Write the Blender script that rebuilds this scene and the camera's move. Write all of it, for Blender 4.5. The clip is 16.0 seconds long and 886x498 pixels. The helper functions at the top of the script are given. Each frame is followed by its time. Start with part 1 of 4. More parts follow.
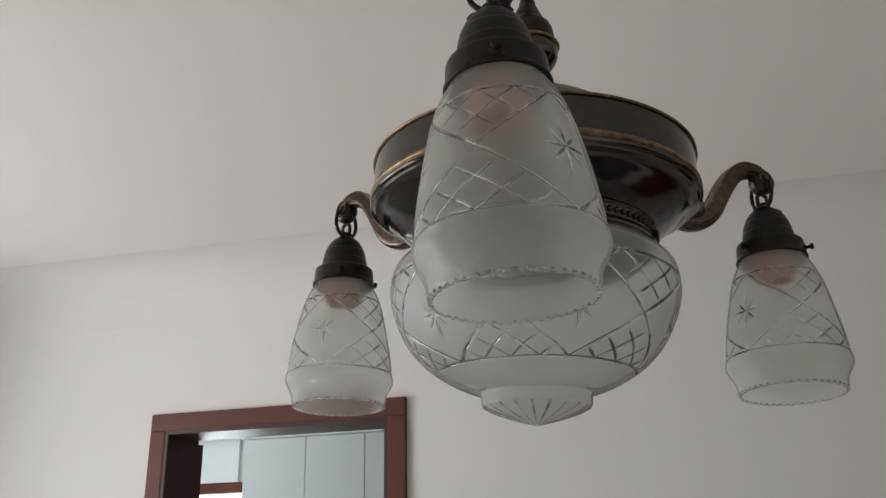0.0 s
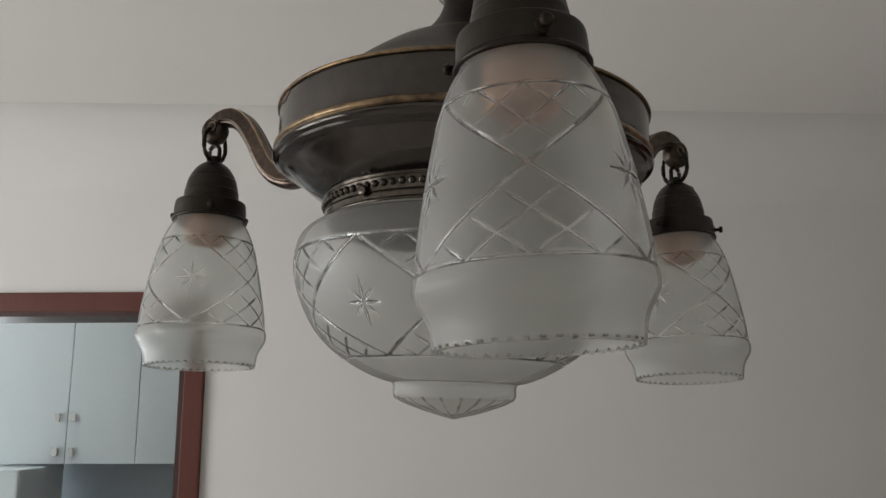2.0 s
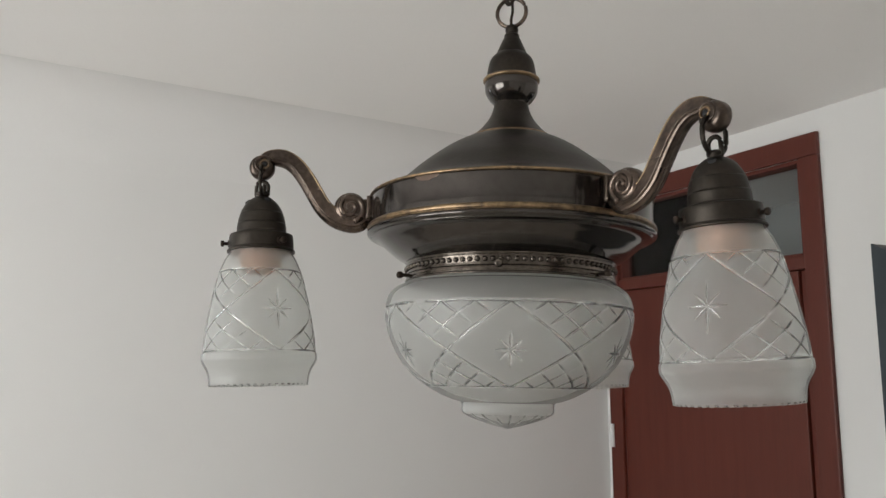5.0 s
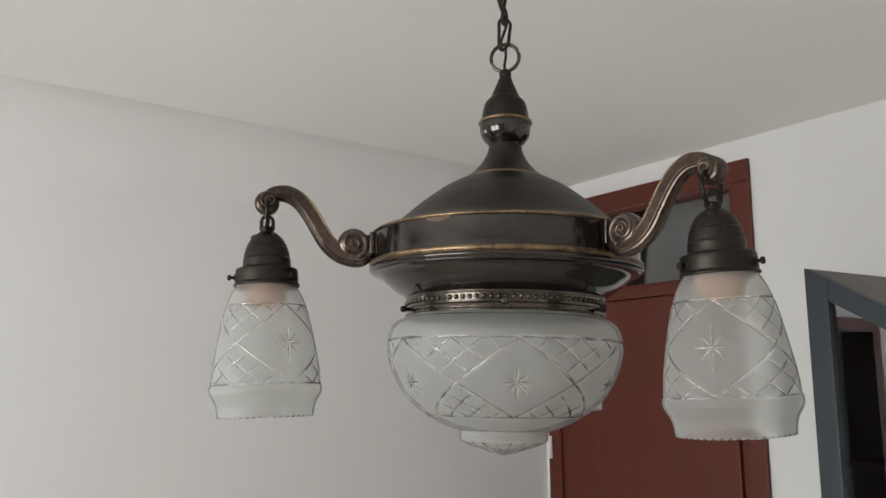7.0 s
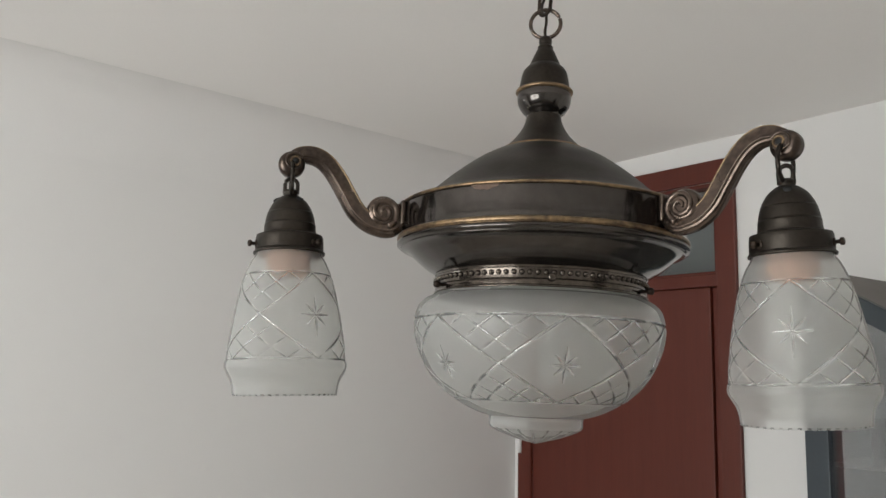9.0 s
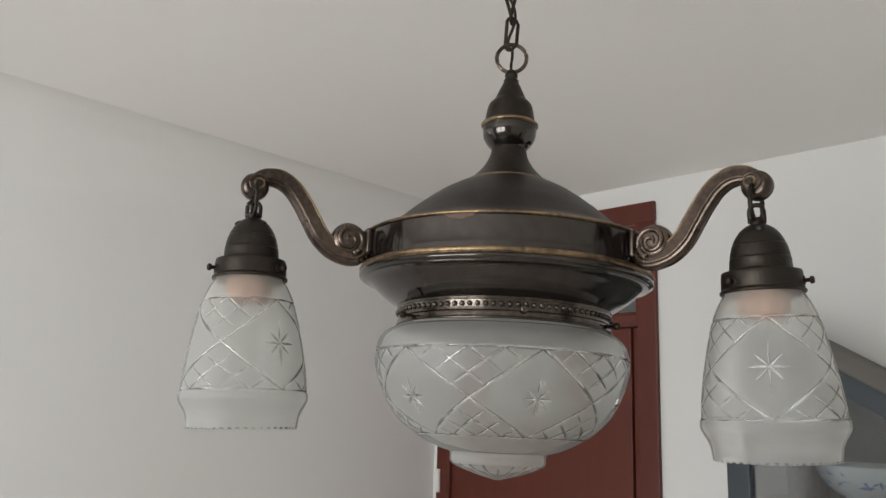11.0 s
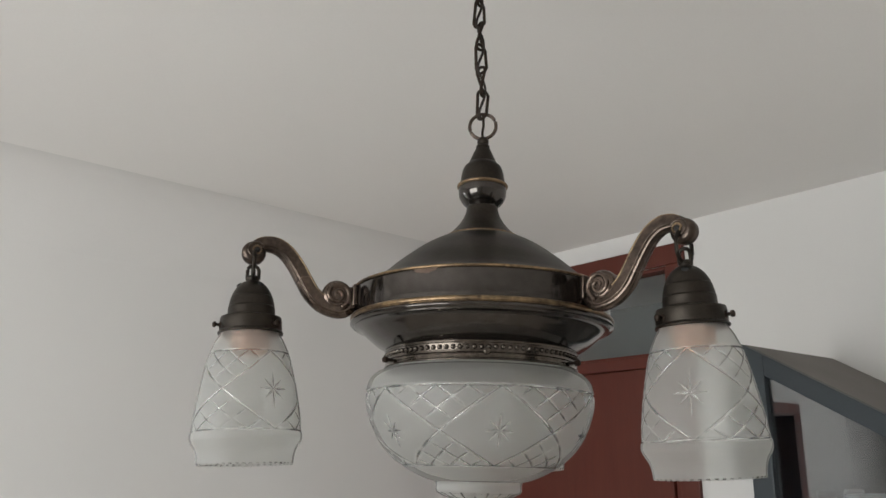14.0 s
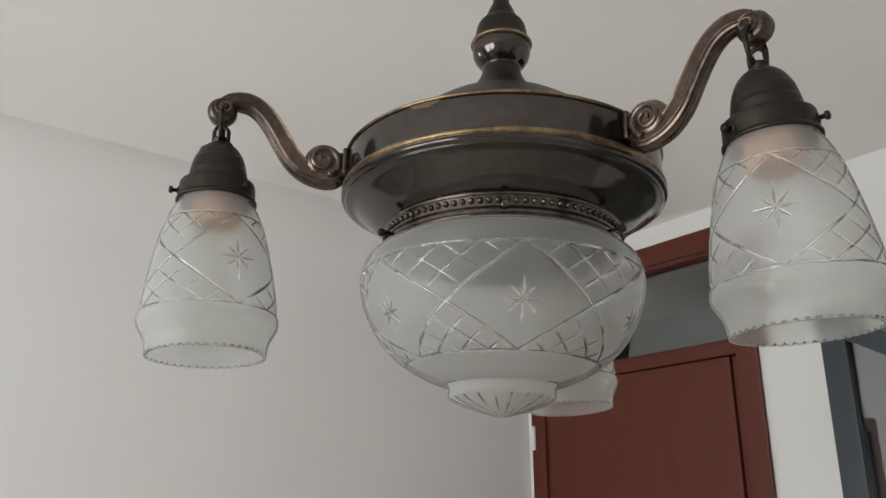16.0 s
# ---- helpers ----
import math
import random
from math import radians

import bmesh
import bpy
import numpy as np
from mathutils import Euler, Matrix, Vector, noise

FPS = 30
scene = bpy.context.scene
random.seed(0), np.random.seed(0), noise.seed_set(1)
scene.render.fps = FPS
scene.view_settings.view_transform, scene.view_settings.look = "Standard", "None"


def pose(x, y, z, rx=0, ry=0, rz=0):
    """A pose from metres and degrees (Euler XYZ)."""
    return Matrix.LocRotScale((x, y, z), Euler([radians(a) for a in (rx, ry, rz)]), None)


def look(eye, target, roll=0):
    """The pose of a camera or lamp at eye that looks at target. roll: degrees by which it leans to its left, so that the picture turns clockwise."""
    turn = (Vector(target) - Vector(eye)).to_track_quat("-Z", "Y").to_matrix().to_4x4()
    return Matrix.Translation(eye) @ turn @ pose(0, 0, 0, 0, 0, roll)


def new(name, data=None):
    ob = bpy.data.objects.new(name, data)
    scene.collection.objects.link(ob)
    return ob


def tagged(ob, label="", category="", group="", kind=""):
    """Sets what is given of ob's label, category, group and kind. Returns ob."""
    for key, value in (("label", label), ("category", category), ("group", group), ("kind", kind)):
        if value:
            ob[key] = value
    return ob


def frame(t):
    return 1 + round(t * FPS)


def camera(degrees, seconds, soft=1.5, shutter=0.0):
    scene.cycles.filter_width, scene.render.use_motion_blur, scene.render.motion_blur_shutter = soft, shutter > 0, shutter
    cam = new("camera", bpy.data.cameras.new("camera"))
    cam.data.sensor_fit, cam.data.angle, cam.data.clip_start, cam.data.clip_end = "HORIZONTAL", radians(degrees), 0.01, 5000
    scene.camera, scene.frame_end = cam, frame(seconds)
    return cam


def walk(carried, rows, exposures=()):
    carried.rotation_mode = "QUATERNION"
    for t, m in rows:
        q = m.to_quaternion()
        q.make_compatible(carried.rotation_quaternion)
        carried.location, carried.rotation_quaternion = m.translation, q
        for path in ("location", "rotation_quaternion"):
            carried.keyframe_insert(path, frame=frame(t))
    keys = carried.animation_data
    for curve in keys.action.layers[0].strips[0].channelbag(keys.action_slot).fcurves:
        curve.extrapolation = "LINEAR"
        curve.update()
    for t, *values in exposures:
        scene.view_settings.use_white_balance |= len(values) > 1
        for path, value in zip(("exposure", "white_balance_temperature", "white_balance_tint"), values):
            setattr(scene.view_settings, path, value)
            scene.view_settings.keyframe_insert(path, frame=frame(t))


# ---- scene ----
cam = camera(57.0, 16.0)
# seconds, eye (the lamp hangs over the origin), yaw, pitch, roll
ROWS = [
    (0.0, 0.1108, -0.7006, 1.6639, 16.91, 19.99, 1.19),
    (0.5, 0.0874, -0.6875, 1.6756, 12.65, 18.20, 1.29),
    (1.0, 0.0767, -0.6866, 1.7019, 9.90, 15.80, 1.03),
    (1.5, 0.0586, -0.6608, 1.7347, 6.91, 12.82, 0.68),
    (2.0, -0.0151, -0.6435, 1.7670, 0.77, 11.01, 0.19),
    (2.5, -0.1450, -0.6436, 1.7972, -7.06, 9.85, 0.55),
    (3.0, -0.2451, -0.6682, 1.8048, -13.07, 9.10, 0.70),
    (3.5, -0.2786, -0.6558, 1.8074, -16.54, 8.91, 0.65),
    (4.0, -0.3119, -0.6517, 1.8245, -19.84, 7.79, 1.06),
    (4.5, -0.4197, -0.6880, 1.8091, -25.66, 8.20, 0.46),
    (5.0, -0.4868, -0.7191, 1.8253, -28.87, 7.98, 0.37),
    (7.5, -0.5895, -0.7020, 1.8510, -35.52, 8.45, 0.33),
    (8.0, -0.5970, -0.6632, 1.8518, -36.45, 8.13, -0.28),
    (8.5, -0.6082, -0.6330, 1.8418, -37.12, 8.07, -0.76),
    (11.0, -0.6491, -0.5585, 1.8293, -44.85, 10.90, -1.55),
    (11.5, -0.6736, -0.5767, 1.8494, -46.01, 13.57, -1.49),
    (12.0, -0.7125, -0.6036, 1.8673, -46.49, 17.22, -1.35),
    (12.5, -0.7312, -0.6436, 1.8784, -45.22, 19.56, -1.01),
    (13.0, -0.7346, -0.6558, 1.8574, -43.99, 18.75, -0.60),
    (13.5, -0.6989, -0.6759, 1.8348, -41.56, 15.90, -0.23),
    (14.0, -0.6475, -0.6978, 1.8125, -39.83, 14.27, 0.07),
    (14.5, -0.5993, -0.7131, 1.7845, -37.40, 13.42, -0.41),
    (15.0, -0.5678, -0.6755, 1.7361, -36.97, 14.15, -0.18),
    (15.5, -0.5470, -0.6105, 1.7196, -37.05, 15.04, 0.35),
    (16.0, -0.4840, -0.5530, 1.6860, -36.18, 17.45, 0.40),
]
EXPOSURES = [(0.0, -0.43, 6500, 13), (1.0, -0.47, 6500, 13), (2.0, -0.53, 6500, 11), (2.5, -0.15, 6400, 10), (3.5, 0.11, 6450, 10), (5.0, 0.12, 6400, 10), (8.0, 0.14, 6400, 10), (11.5, 0.16, 6400, 10), (12.5, -0.02, 6400, 10), (13.5, -0.02, 6400, 10), (14.3, 0.10, 6400, 10), (16.0, 0.15, 6400, 10)]
walk(cam, [(t, pose(x, y, z, 90 + pitch, roll, yaw)) for t, x, y, z, yaw, pitch, roll in ROWS], EXPOSURES)

# ---- world and large lights ----
CEIL, FALL = 2.559, 0.0233   # the ceiling over the lamp, and how far it falls per metre towards the east wall
HIGH = 2.75
world = bpy.data.worlds.new("world")
scene.world = world
world.use_nodes = True
wn = world.node_tree.nodes
sky = wn.new("ShaderNodeTexSky")
sky.sky_type, sky.sun_disc = "NISHITA", False
sky.sun_elevation, sky.sun_rotation = radians(38), radians(60)
sky.air_density, sky.dust_density = 1.0, 3.0
world.node_tree.links.new(sky.outputs[0], wn["Background"].inputs[0])
wn["Background"].inputs[1].default_value = 0.15

sun = new("sun", bpy.data.lights.new("sun", "SUN"))
sun.data.energy, sun.data.angle, sun.data.color = 1.0, radians(12), (1.0, 0.95, 0.88)
sun.matrix_world = look((6, 3.5, 6), (0, 0, 0))


def window_light(name, eye, target, w, h, watts, colour=(0.93, 0.97, 1.0)):
    ob = new(name, bpy.data.lights.new(name, "AREA"))
    ob.data.shape, ob.data.size, ob.data.size_y = "RECTANGLE", w, h
    ob.data.energy, ob.data.color = watts, colour
    ob.matrix_world = look(eye, target)
    return ob


window_light("west_window_daylight", (-2.80, -0.15, 1.62), (0, -0.15, 1.75), 1.75, 1.5, 69, (0.965, 0.968, 0.95))
window_light("kitchen_window_daylight", (-3.2, 3.93, 1.48), (-3.0, 0, 1.3), 1.4, 0.95, 85, (0.88, 0.96, 1.0))


# ---- materials ----
def material(name, colour, rough=0.5, metal=0.0, grain=0.0, scale=40.0, bump=0.0, colour2=None, spots=3.0, coat=0.0, stretch=(1, 1, 1)):
    """Principled with a fine grain and a broad variation between two colours, at real-world size."""
    m = bpy.data.materials.new(name)
    m.use_nodes = True
    n, l = m.node_tree.nodes, m.node_tree.links
    b = n["Principled BSDF"]
    b.inputs["Roughness"].default_value, b.inputs["Metallic"].default_value = rough, metal
    b.inputs["Coat Weight"].default_value = coat
    b.inputs["Coat Roughness"].default_value = 0.12
    tc = n.new("ShaderNodeTexCoord")
    mp = n.new("ShaderNodeMapping")
    mp.inputs["Scale"].default_value = stretch
    l.new(tc.outputs["Object"], mp.inputs["Vector"])
    broad, fine = n.new("ShaderNodeTexNoise"), n.new("ShaderNodeTexNoise")
    broad.inputs["Scale"].default_value, fine.inputs["Scale"].default_value = spots, scale
    broad.inputs["Detail"].default_value, fine.inputs["Detail"].default_value = 4, 5
    for t in (broad, fine):
        l.new(mp.outputs[0], t.inputs["Vector"])
    mix = n.new("ShaderNodeMix")
    mix.data_type = "RGBA"
    c2 = colour2 or tuple(c * (1 - grain) for c in colour)
    mix.inputs[6].default_value, mix.inputs[7].default_value = (*colour, 1), (*c2, 1)
    add = n.new("ShaderNodeMath")
    add.operation = "MULTIPLY_ADD"
    l.new(fine.outputs["Fac"], add.inputs[0])
    add.inputs[1].default_value = 0.5
    half = n.new("ShaderNodeMath")
    half.operation = "MULTIPLY"
    half.inputs[1].default_value = 0.5
    l.new(broad.outputs["Fac"], half.inputs[0])
    l.new(half.outputs[0], add.inputs[2])
    ramp = n.new("ShaderNodeMapRange")
    ramp.inputs[1].default_value, ramp.inputs[2].default_value = 0.35, 0.65
    l.new(add.outputs[0], ramp.inputs[0])
    l.new(ramp.outputs[0], mix.inputs[0])
    l.new(mix.outputs[2], b.inputs["Base Color"])
    rr = n.new("ShaderNodeMapRange")
    rr.inputs[3].default_value, rr.inputs[4].default_value = max(rough - 0.08, 0.02), min(rough + 0.1, 1)
    l.new(broad.outputs["Fac"], rr.inputs[0])
    l.new(rr.outputs[0], b.inputs["Roughness"])
    if bump:
        bp = n.new("ShaderNodeBump")
        bp.inputs["Strength"].default_value, bp.inputs["Distance"].default_value = bump, 0.002
        l.new(fine.outputs["Fac"], bp.inputs["Height"])
        l.new(bp.outputs[0], b.inputs["Normal"])
    return m


WALL = material("matt wall paint", (0.775, 0.767, 0.75), 0.85, 0, 0.03, 300, 0.08, spots=1.2)
CEILING = material("ceiling paint", (0.89, 0.874, 0.854), 0.9, 0, 0.03, 250, 0.06, spots=0.9)
# Floor out of view, kept pale to bounce light onto the ceiling.
FLOOR = material("pale bounce floor", (0.76, 0.70, 0.62), 0.45, 0, 0.35, 30, 0.1, stretch=(1, 8, 1))
REDWOOD = material("red-brown lacquered wood", (0.105, 0.0175, 0.0078), 0.52, 0, 0.15, 25, 0.05, stretch=(6, 6, 0.5), spots=5)
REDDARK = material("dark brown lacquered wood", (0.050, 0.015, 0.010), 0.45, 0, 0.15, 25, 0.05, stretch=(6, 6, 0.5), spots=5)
BRONZE = material("patinated bronze", (0.150, 0.112, 0.090), 0.27, 0.92, 0.35, 180, 0.03, (0.052, 0.040, 0.033), spots=14)
BRONZE_MATT = material("matt patinated bronze", (0.044, 0.037, 0.030), 0.42, 0.88, 0.3, 260, 0.05, (0.028, 0.023, 0.019), spots=18)
BRONZE_SHINY = material("polished dark bronze", (0.098, 0.088, 0.081), 0.12, 0.95, 0.3, 90, 0.006, (0.070, 0.062, 0.057), spots=10)
NICKEL = material("pale worn bronze", (0.150, 0.126, 0.106), 0.18, 0.92, 0.3, 160, 0.02, (0.070, 0.058, 0.048), spots=20)
BRASS = material("worn brass edge", (0.36, 0.245, 0.135), 0.36, 0.9, 0.4, 150, 0.03, (0.075, 0.056, 0.042), spots=22)
WORN = material("bare brown metal", (0.125, 0.080, 0.056), 0.6, 0.3, 0.3, 300, 0.1)
COPPER = material("brown copper", (0.075, 0.036, 0.021), 0.26, 0.88, 0.4, 90, 0.03, (0.024, 0.015, 0.011), spots=26)
IRON = material("dark chain metal", (0.038, 0.026, 0.019), 0.5, 0.8, 0.3, 200, 0.05, spots=20)
FLEX = material("brown cloth flex", (0.030, 0.021, 0.016), 0.8, 0, 0.4, 400, 0.2)
SOCKET = material("peach-coloured porcelain", (0.52, 0.25, 0.14), 0.5, 0, 0.1)
# Near-black that paints the shade inside holes.
BLACK = material("near-black hole shade", (0.01, 0.01, 0.01), 0.8)
GREY = material("blue-grey painted wood", (0.027, 0.037, 0.045), 0.5, 0, 0.15, 120, 0.04, spots=4)
TAUPE = material("taupe laminate", (0.155, 0.137, 0.125), 0.6, 0, 0.1, 120, 0.03, spots=4)
BACKING = material("pale grey cabinet lining", (0.42, 0.45, 0.48), 0.6, 0, 0.06)
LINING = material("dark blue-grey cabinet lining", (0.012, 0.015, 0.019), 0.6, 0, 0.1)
HALL = material("grey-green hall paint", (0.32, 0.35, 0.34), 0.8, 0, 0.06, 200, 0.05)
KITCHEN = material("white lacquered cabinet front", (0.74, 0.79, 0.80), 0.3, 0, 0.03)
STEEL = material("brushed steel", (0.45, 0.44, 0.42), 0.35, 1.0, 0.1)
PORCELAIN = material("white porcelain", (0.80, 0.80, 0.78), 0.18, 0, 0.03, coat=0.4)
COBALT = material("cobalt blue glaze", (0.10, 0.18, 0.42), 0.25, 0, 0.5, 60, colour2=(0.30, 0.38, 0.58))
GRASS = material("lawn", (0.06, 0.10, 0.03), 0.9, 0, 0.5, 20)
PLASTER = material("white plaster rosette", (0.80, 0.79, 0.77), 0.8, 0, 0.05)


def haze_material():
    """Overexposed daylight outside, pale green where foliage stands."""
    m = bpy.data.materials.new("bright outdoor haze")
    m.use_nodes = True
    n, l = m.node_tree.nodes, m.node_tree.links
    n.remove(n["Principled BSDF"])
    tc, no, mix, em = n.new("ShaderNodeTexCoord"), n.new("ShaderNodeTexNoise"), n.new("ShaderNodeMix"), n.new("ShaderNodeEmission")
    no.inputs["Scale"].default_value, no.inputs["Detail"].default_value = 0.8, 4
    l.new(tc.outputs["Object"], no.inputs["Vector"])
    mix.data_type = "RGBA"
    mix.inputs[6].default_value, mix.inputs[7].default_value = (0.62, 0.86, 0.66, 1), (1.0, 1.0, 1.0, 1)
    l.new(no.outputs["Fac"], mix.inputs[0])
    l.new(mix.outputs[2], em.inputs[0])
    em.inputs[1].default_value = 2.2
    l.new(em.outputs[0], n["Material Output"].inputs[0])
    return m


HAZE = haze_material()


def glass_material(name, tint=(1, 1, 1), gloss=0.05, even=0.0):
    m = bpy.data.materials.new(name)
    m.use_nodes = True
    n, l = m.node_tree.nodes, m.node_tree.links
    n.remove(n["Principled BSDF"])
    tr, gl, mix, fr = n.new("ShaderNodeBsdfTransparent"), n.new("ShaderNodeBsdfGlossy"), n.new("ShaderNodeMixShader"), n.new("ShaderNodeFresnel")
    tr.inputs[0].default_value = (*tint, 1)
    gl.inputs["Roughness"].default_value = gloss
    fr.inputs[0].default_value = 1.5
    if even:
        mix.inputs[0].default_value = even
    else:
        l.new(fr.outputs[0], mix.inputs[0])
    l.new(tr.outputs[0], mix.inputs[1])
    l.new(gl.outputs[0], mix.inputs[2])
    l.new(mix.outputs[0], n["Material Output"].inputs[0])
    return m


PANE = glass_material("window glass", (0.97, 0.98, 0.98), 0.01)
CABINET_PANE = glass_material("cabinet glass", (0.82, 0.85, 0.87), 0.0, 0.165)
CLEAR = glass_material("clear drinking glass", (0.93, 0.95, 0.95), 0.02)
INNER = glass_material("inner glass skin", (0.98, 0.985, 0.98), 0.3, 0.03)


def frosted_material():
    """Acid-frosted glass with clear wheel-cut grooves, which the mesh's 'cut' attribute marks."""
    m = bpy.data.materials.new("frosted cut glass")
    m.use_nodes = True
    n, l = m.node_tree.nodes, m.node_tree.links
    n.remove(n["Principled BSDF"])
    at = n.new("ShaderNodeAttribute")
    at.attribute_name = "cut"
    soft = n.new("ShaderNodeMapRange")
    soft.interpolation_type = "SMOOTHSTEP"
    soft.inputs[1].default_value, soft.inputs[2].default_value = 0.04, 0.42
    tc = n.new("ShaderNodeTexCoord")
    worn = n.new("ShaderNodeTexNoise")
    worn.inputs["Scale"].default_value, worn.inputs["Detail"].default_value = 34, 3
    l.new(tc.outputs["Object"], worn.inputs["Vector"])
    wr = n.new("ShaderNodeMapRange")
    wr.inputs[1].default_value, wr.inputs[2].default_value = 0.35, 0.62
    wr.inputs[3].default_value, wr.inputs[4].default_value = 0.16, 1.0
    l.new(worn.outputs["Fac"], wr.inputs[0])
    wm = n.new("ShaderNodeMath")
    wm.operation = "MULTIPLY"
    l.new(at.outputs["Fac"], wm.inputs[0])
    l.new(wr.outputs[0], wm.inputs[1])
    l.new(wm.outputs[0], soft.inputs[0])
    no = n.new("ShaderNodeTexNoise")
    no.inputs["Scale"].default_value, no.inputs["Detail"].default_value = 900, 3
    l.new(tc.outputs["Object"], no.inputs["Vector"])
    cloud = n.new("ShaderNodeTexNoise")
    cloud.inputs["Scale"].default_value, cloud.inputs["Detail"].default_value = 22, 4
    l.new(tc.outputs["Object"], cloud.inputs["Vector"])
    bp = n.new("ShaderNodeBump")
    bp.inputs["Strength"].default_value, bp.inputs["Distance"].default_value = 0.15, 0.0004
    l.new(no.outputs["Fac"], bp.inputs["Height"])
    tint = n.new("ShaderNodeMix")
    tint.data_type = "RGBA"
    tint.inputs[6].default_value, tint.inputs[7].default_value = (0.565, 0.557, 0.535, 1), (0.64, 0.632, 0.61, 1)
    l.new(cloud.outputs["Fac"], tint.inputs[0])
    di, tl, rf, gl = (n.new("ShaderNodeBsdf" + k) for k in ("Diffuse", "Translucent", "Refraction", "Glossy"))
    for s in (di, tl):
        l.new(tint.outputs[2], s.inputs["Color"])
        l.new(bp.outputs[0], s.inputs["Normal"])
    rf.inputs["Color"].default_value = (0.95, 0.96, 0.955, 1)
    rf.inputs["Roughness"].default_value, rf.inputs["IOR"].default_value = 0.55, 1.035
    gl.inputs["Roughness"].default_value = 0.55
    def mixed(a, b, fac):
        x = n.new("ShaderNodeMixShader")
        if isinstance(fac, float):
            x.inputs[0].default_value = fac
        else:
            l.new(fac, x.inputs[0])
        l.new(a, x.inputs[1])
        l.new(b, x.inputs[2])
        return x.outputs[0]
    scatter = mixed(di.outputs[0], tl.outputs[0], 0.50)
    body = mixed(scatter, rf.outputs[0], 0.60)
    fr = n.new("ShaderNodeLayerWeight")
    fr.inputs[0].default_value = 0.25
    dim = n.new("ShaderNodeMath")
    dim.operation = "MULTIPLY"
    dim.inputs[1].default_value = 0.24
    l.new(fr.outputs["Facing"], dim.inputs[0])
    cd = n.new("ShaderNodeMath")
    cd.operation = "MULTIPLY_ADD"
    cd.inputs[1].default_value, cd.inputs[2].default_value = 0.20, 0.07
    l.new(fr.outputs["Facing"], cd.inputs[0])
    frosted = mixed(body, gl.outputs[0], dim.outputs[0])
    cr = n.new("ShaderNodeBsdfRefraction")
    cr.inputs["Roughness"].default_value, cr.inputs["IOR"].default_value = 0.03, 1.46
    cg = n.new("ShaderNodeBsdfGlossy")
    cg.inputs["Roughness"].default_value = 0.05
    bd, bt = n.new("ShaderNodeBsdfDiffuse"), n.new("ShaderNodeBsdfTranslucent")
    for s in (bd, bt):
        s.inputs["Color"].default_value = (0.93, 0.93, 0.90, 1)
    bright = mixed(bd.outputs[0], bt.outputs[0], 0.42)
    clear = mixed(mixed(cr.outputs[0], bright, 0.27), cg.outputs[0], cd.outputs[0])
    out = mixed(frosted, clear, soft.outputs[0])
    l.new(out, n["Material Output"].inputs[0])
    return m


FROST = frosted_material()


# ---- mesh helpers ----
def thing(name, at, label, category, group="", kind=""):
    ob = new(name)
    ob.location = at
    ob.empty_display_size = 0.05
    return tagged(ob, label, category, group, kind)


def part(name, bm, mat, parent=None, label="", basis=None, smooth=True):
    """One mesh object, in world coordinates, under a thing or a part."""
    if isinstance(bm, bpy.types.Mesh):
        me = bm
    else:
        me = bpy.data.meshes.new(name)
        bm.normal_update()
        bm.to_mesh(me)
        bm.free()
        if smooth:
            me.shade_smooth()
    if mat and not me.materials:
        me.materials.append(mat)
    ob = new(name, me)
    if parent:
        ob.parent = parent
        if parent.type == "EMPTY":
            ob.matrix_parent_inverse = Matrix.Translation(parent.location).inverted()
    if basis is not None:
        ob.matrix_basis = basis
    if label:
        ob["label"] = label
    return ob


def box_bm(x0, x1, y0, y1, z0, z1, bevel=0.0):
    bm = bmesh.new()
    bmesh.ops.create_cube(bm, size=1)
    bmesh.ops.scale(bm, vec=(x1 - x0, y1 - y0, z1 - z0), verts=bm.verts)
    bmesh.ops.translate(bm, vec=((x0 + x1) / 2, (y0 + y1) / 2, (z0 + z1) / 2), verts=bm.verts)
    if bevel:
        bmesh.ops.bevel(bm, geom=bm.edges[:], offset=bevel, segments=2, profile=0.6, affect="EDGES")
    return bm


def smooth_profile(pts, step=0.002):
    """Points between the given (z, r) ones along a rounded line; a repeated point keeps its corner."""
    out = []
    runs, run = [], [pts[0]]
    for a, b in zip(pts, pts[1:]):
        if a == b:
            runs.append(run)
            run = [b]
        else:
            run.append(b)
    runs.append(run)
    for run in runs:
        p = [Vector(q) for q in run]
        for i in range(len(p) - 1):
            a, b = p[i], p[i + 1]
            a0 = p[i - 1] if i else a * 2 - b
            b0 = p[i + 2] if i + 2 < len(p) else b * 2 - a
            k = max(1, int((b - a).length / step))
            for j in range(k):
                t = j / k
                out.append(tuple(0.5 * ((2 * a) + (b - a0) * t + (2 * a0 - 5 * a + 4 * b - b0) * t * t + (3 * a - a0 - 3 * b + b0) * t ** 3)))
        out.append(tuple(p[-1]))
    return [(z, max(r, 0.0)) for z, r in out]


def lathe_bm(profile, n=64, centre=(0, 0), closed=False):
    """A turned shape from (z, r) points."""
    bm = bmesh.new()
    rings = []
    for z, r in profile:
        if r < 1e-5:
            rings.append([bm.verts.new((centre[0], centre[1], z))])
        else:
            rings.append([bm.verts.new((centre[0] + r * math.cos(2 * math.pi * i / n), centre[1] + r * math.sin(2 * math.pi * i / n), z)) for i in range(n)])
    pairs = list(zip(rings, rings[1:])) + ([(rings[-1], rings[0])] if closed else [])
    for a, b in pairs:
        for i in range(n):
            j = (i + 1) % n
            v = [a[i % len(a)], a[j % len(a)], b[j % len(b)], b[i % len(b)]]
            v = list(dict.fromkeys(v))
            if len(v) > 2:
                bm.faces.new(v)
    bmesh.ops.recalc_face_normals(bm, faces=bm.faces)
    return bm


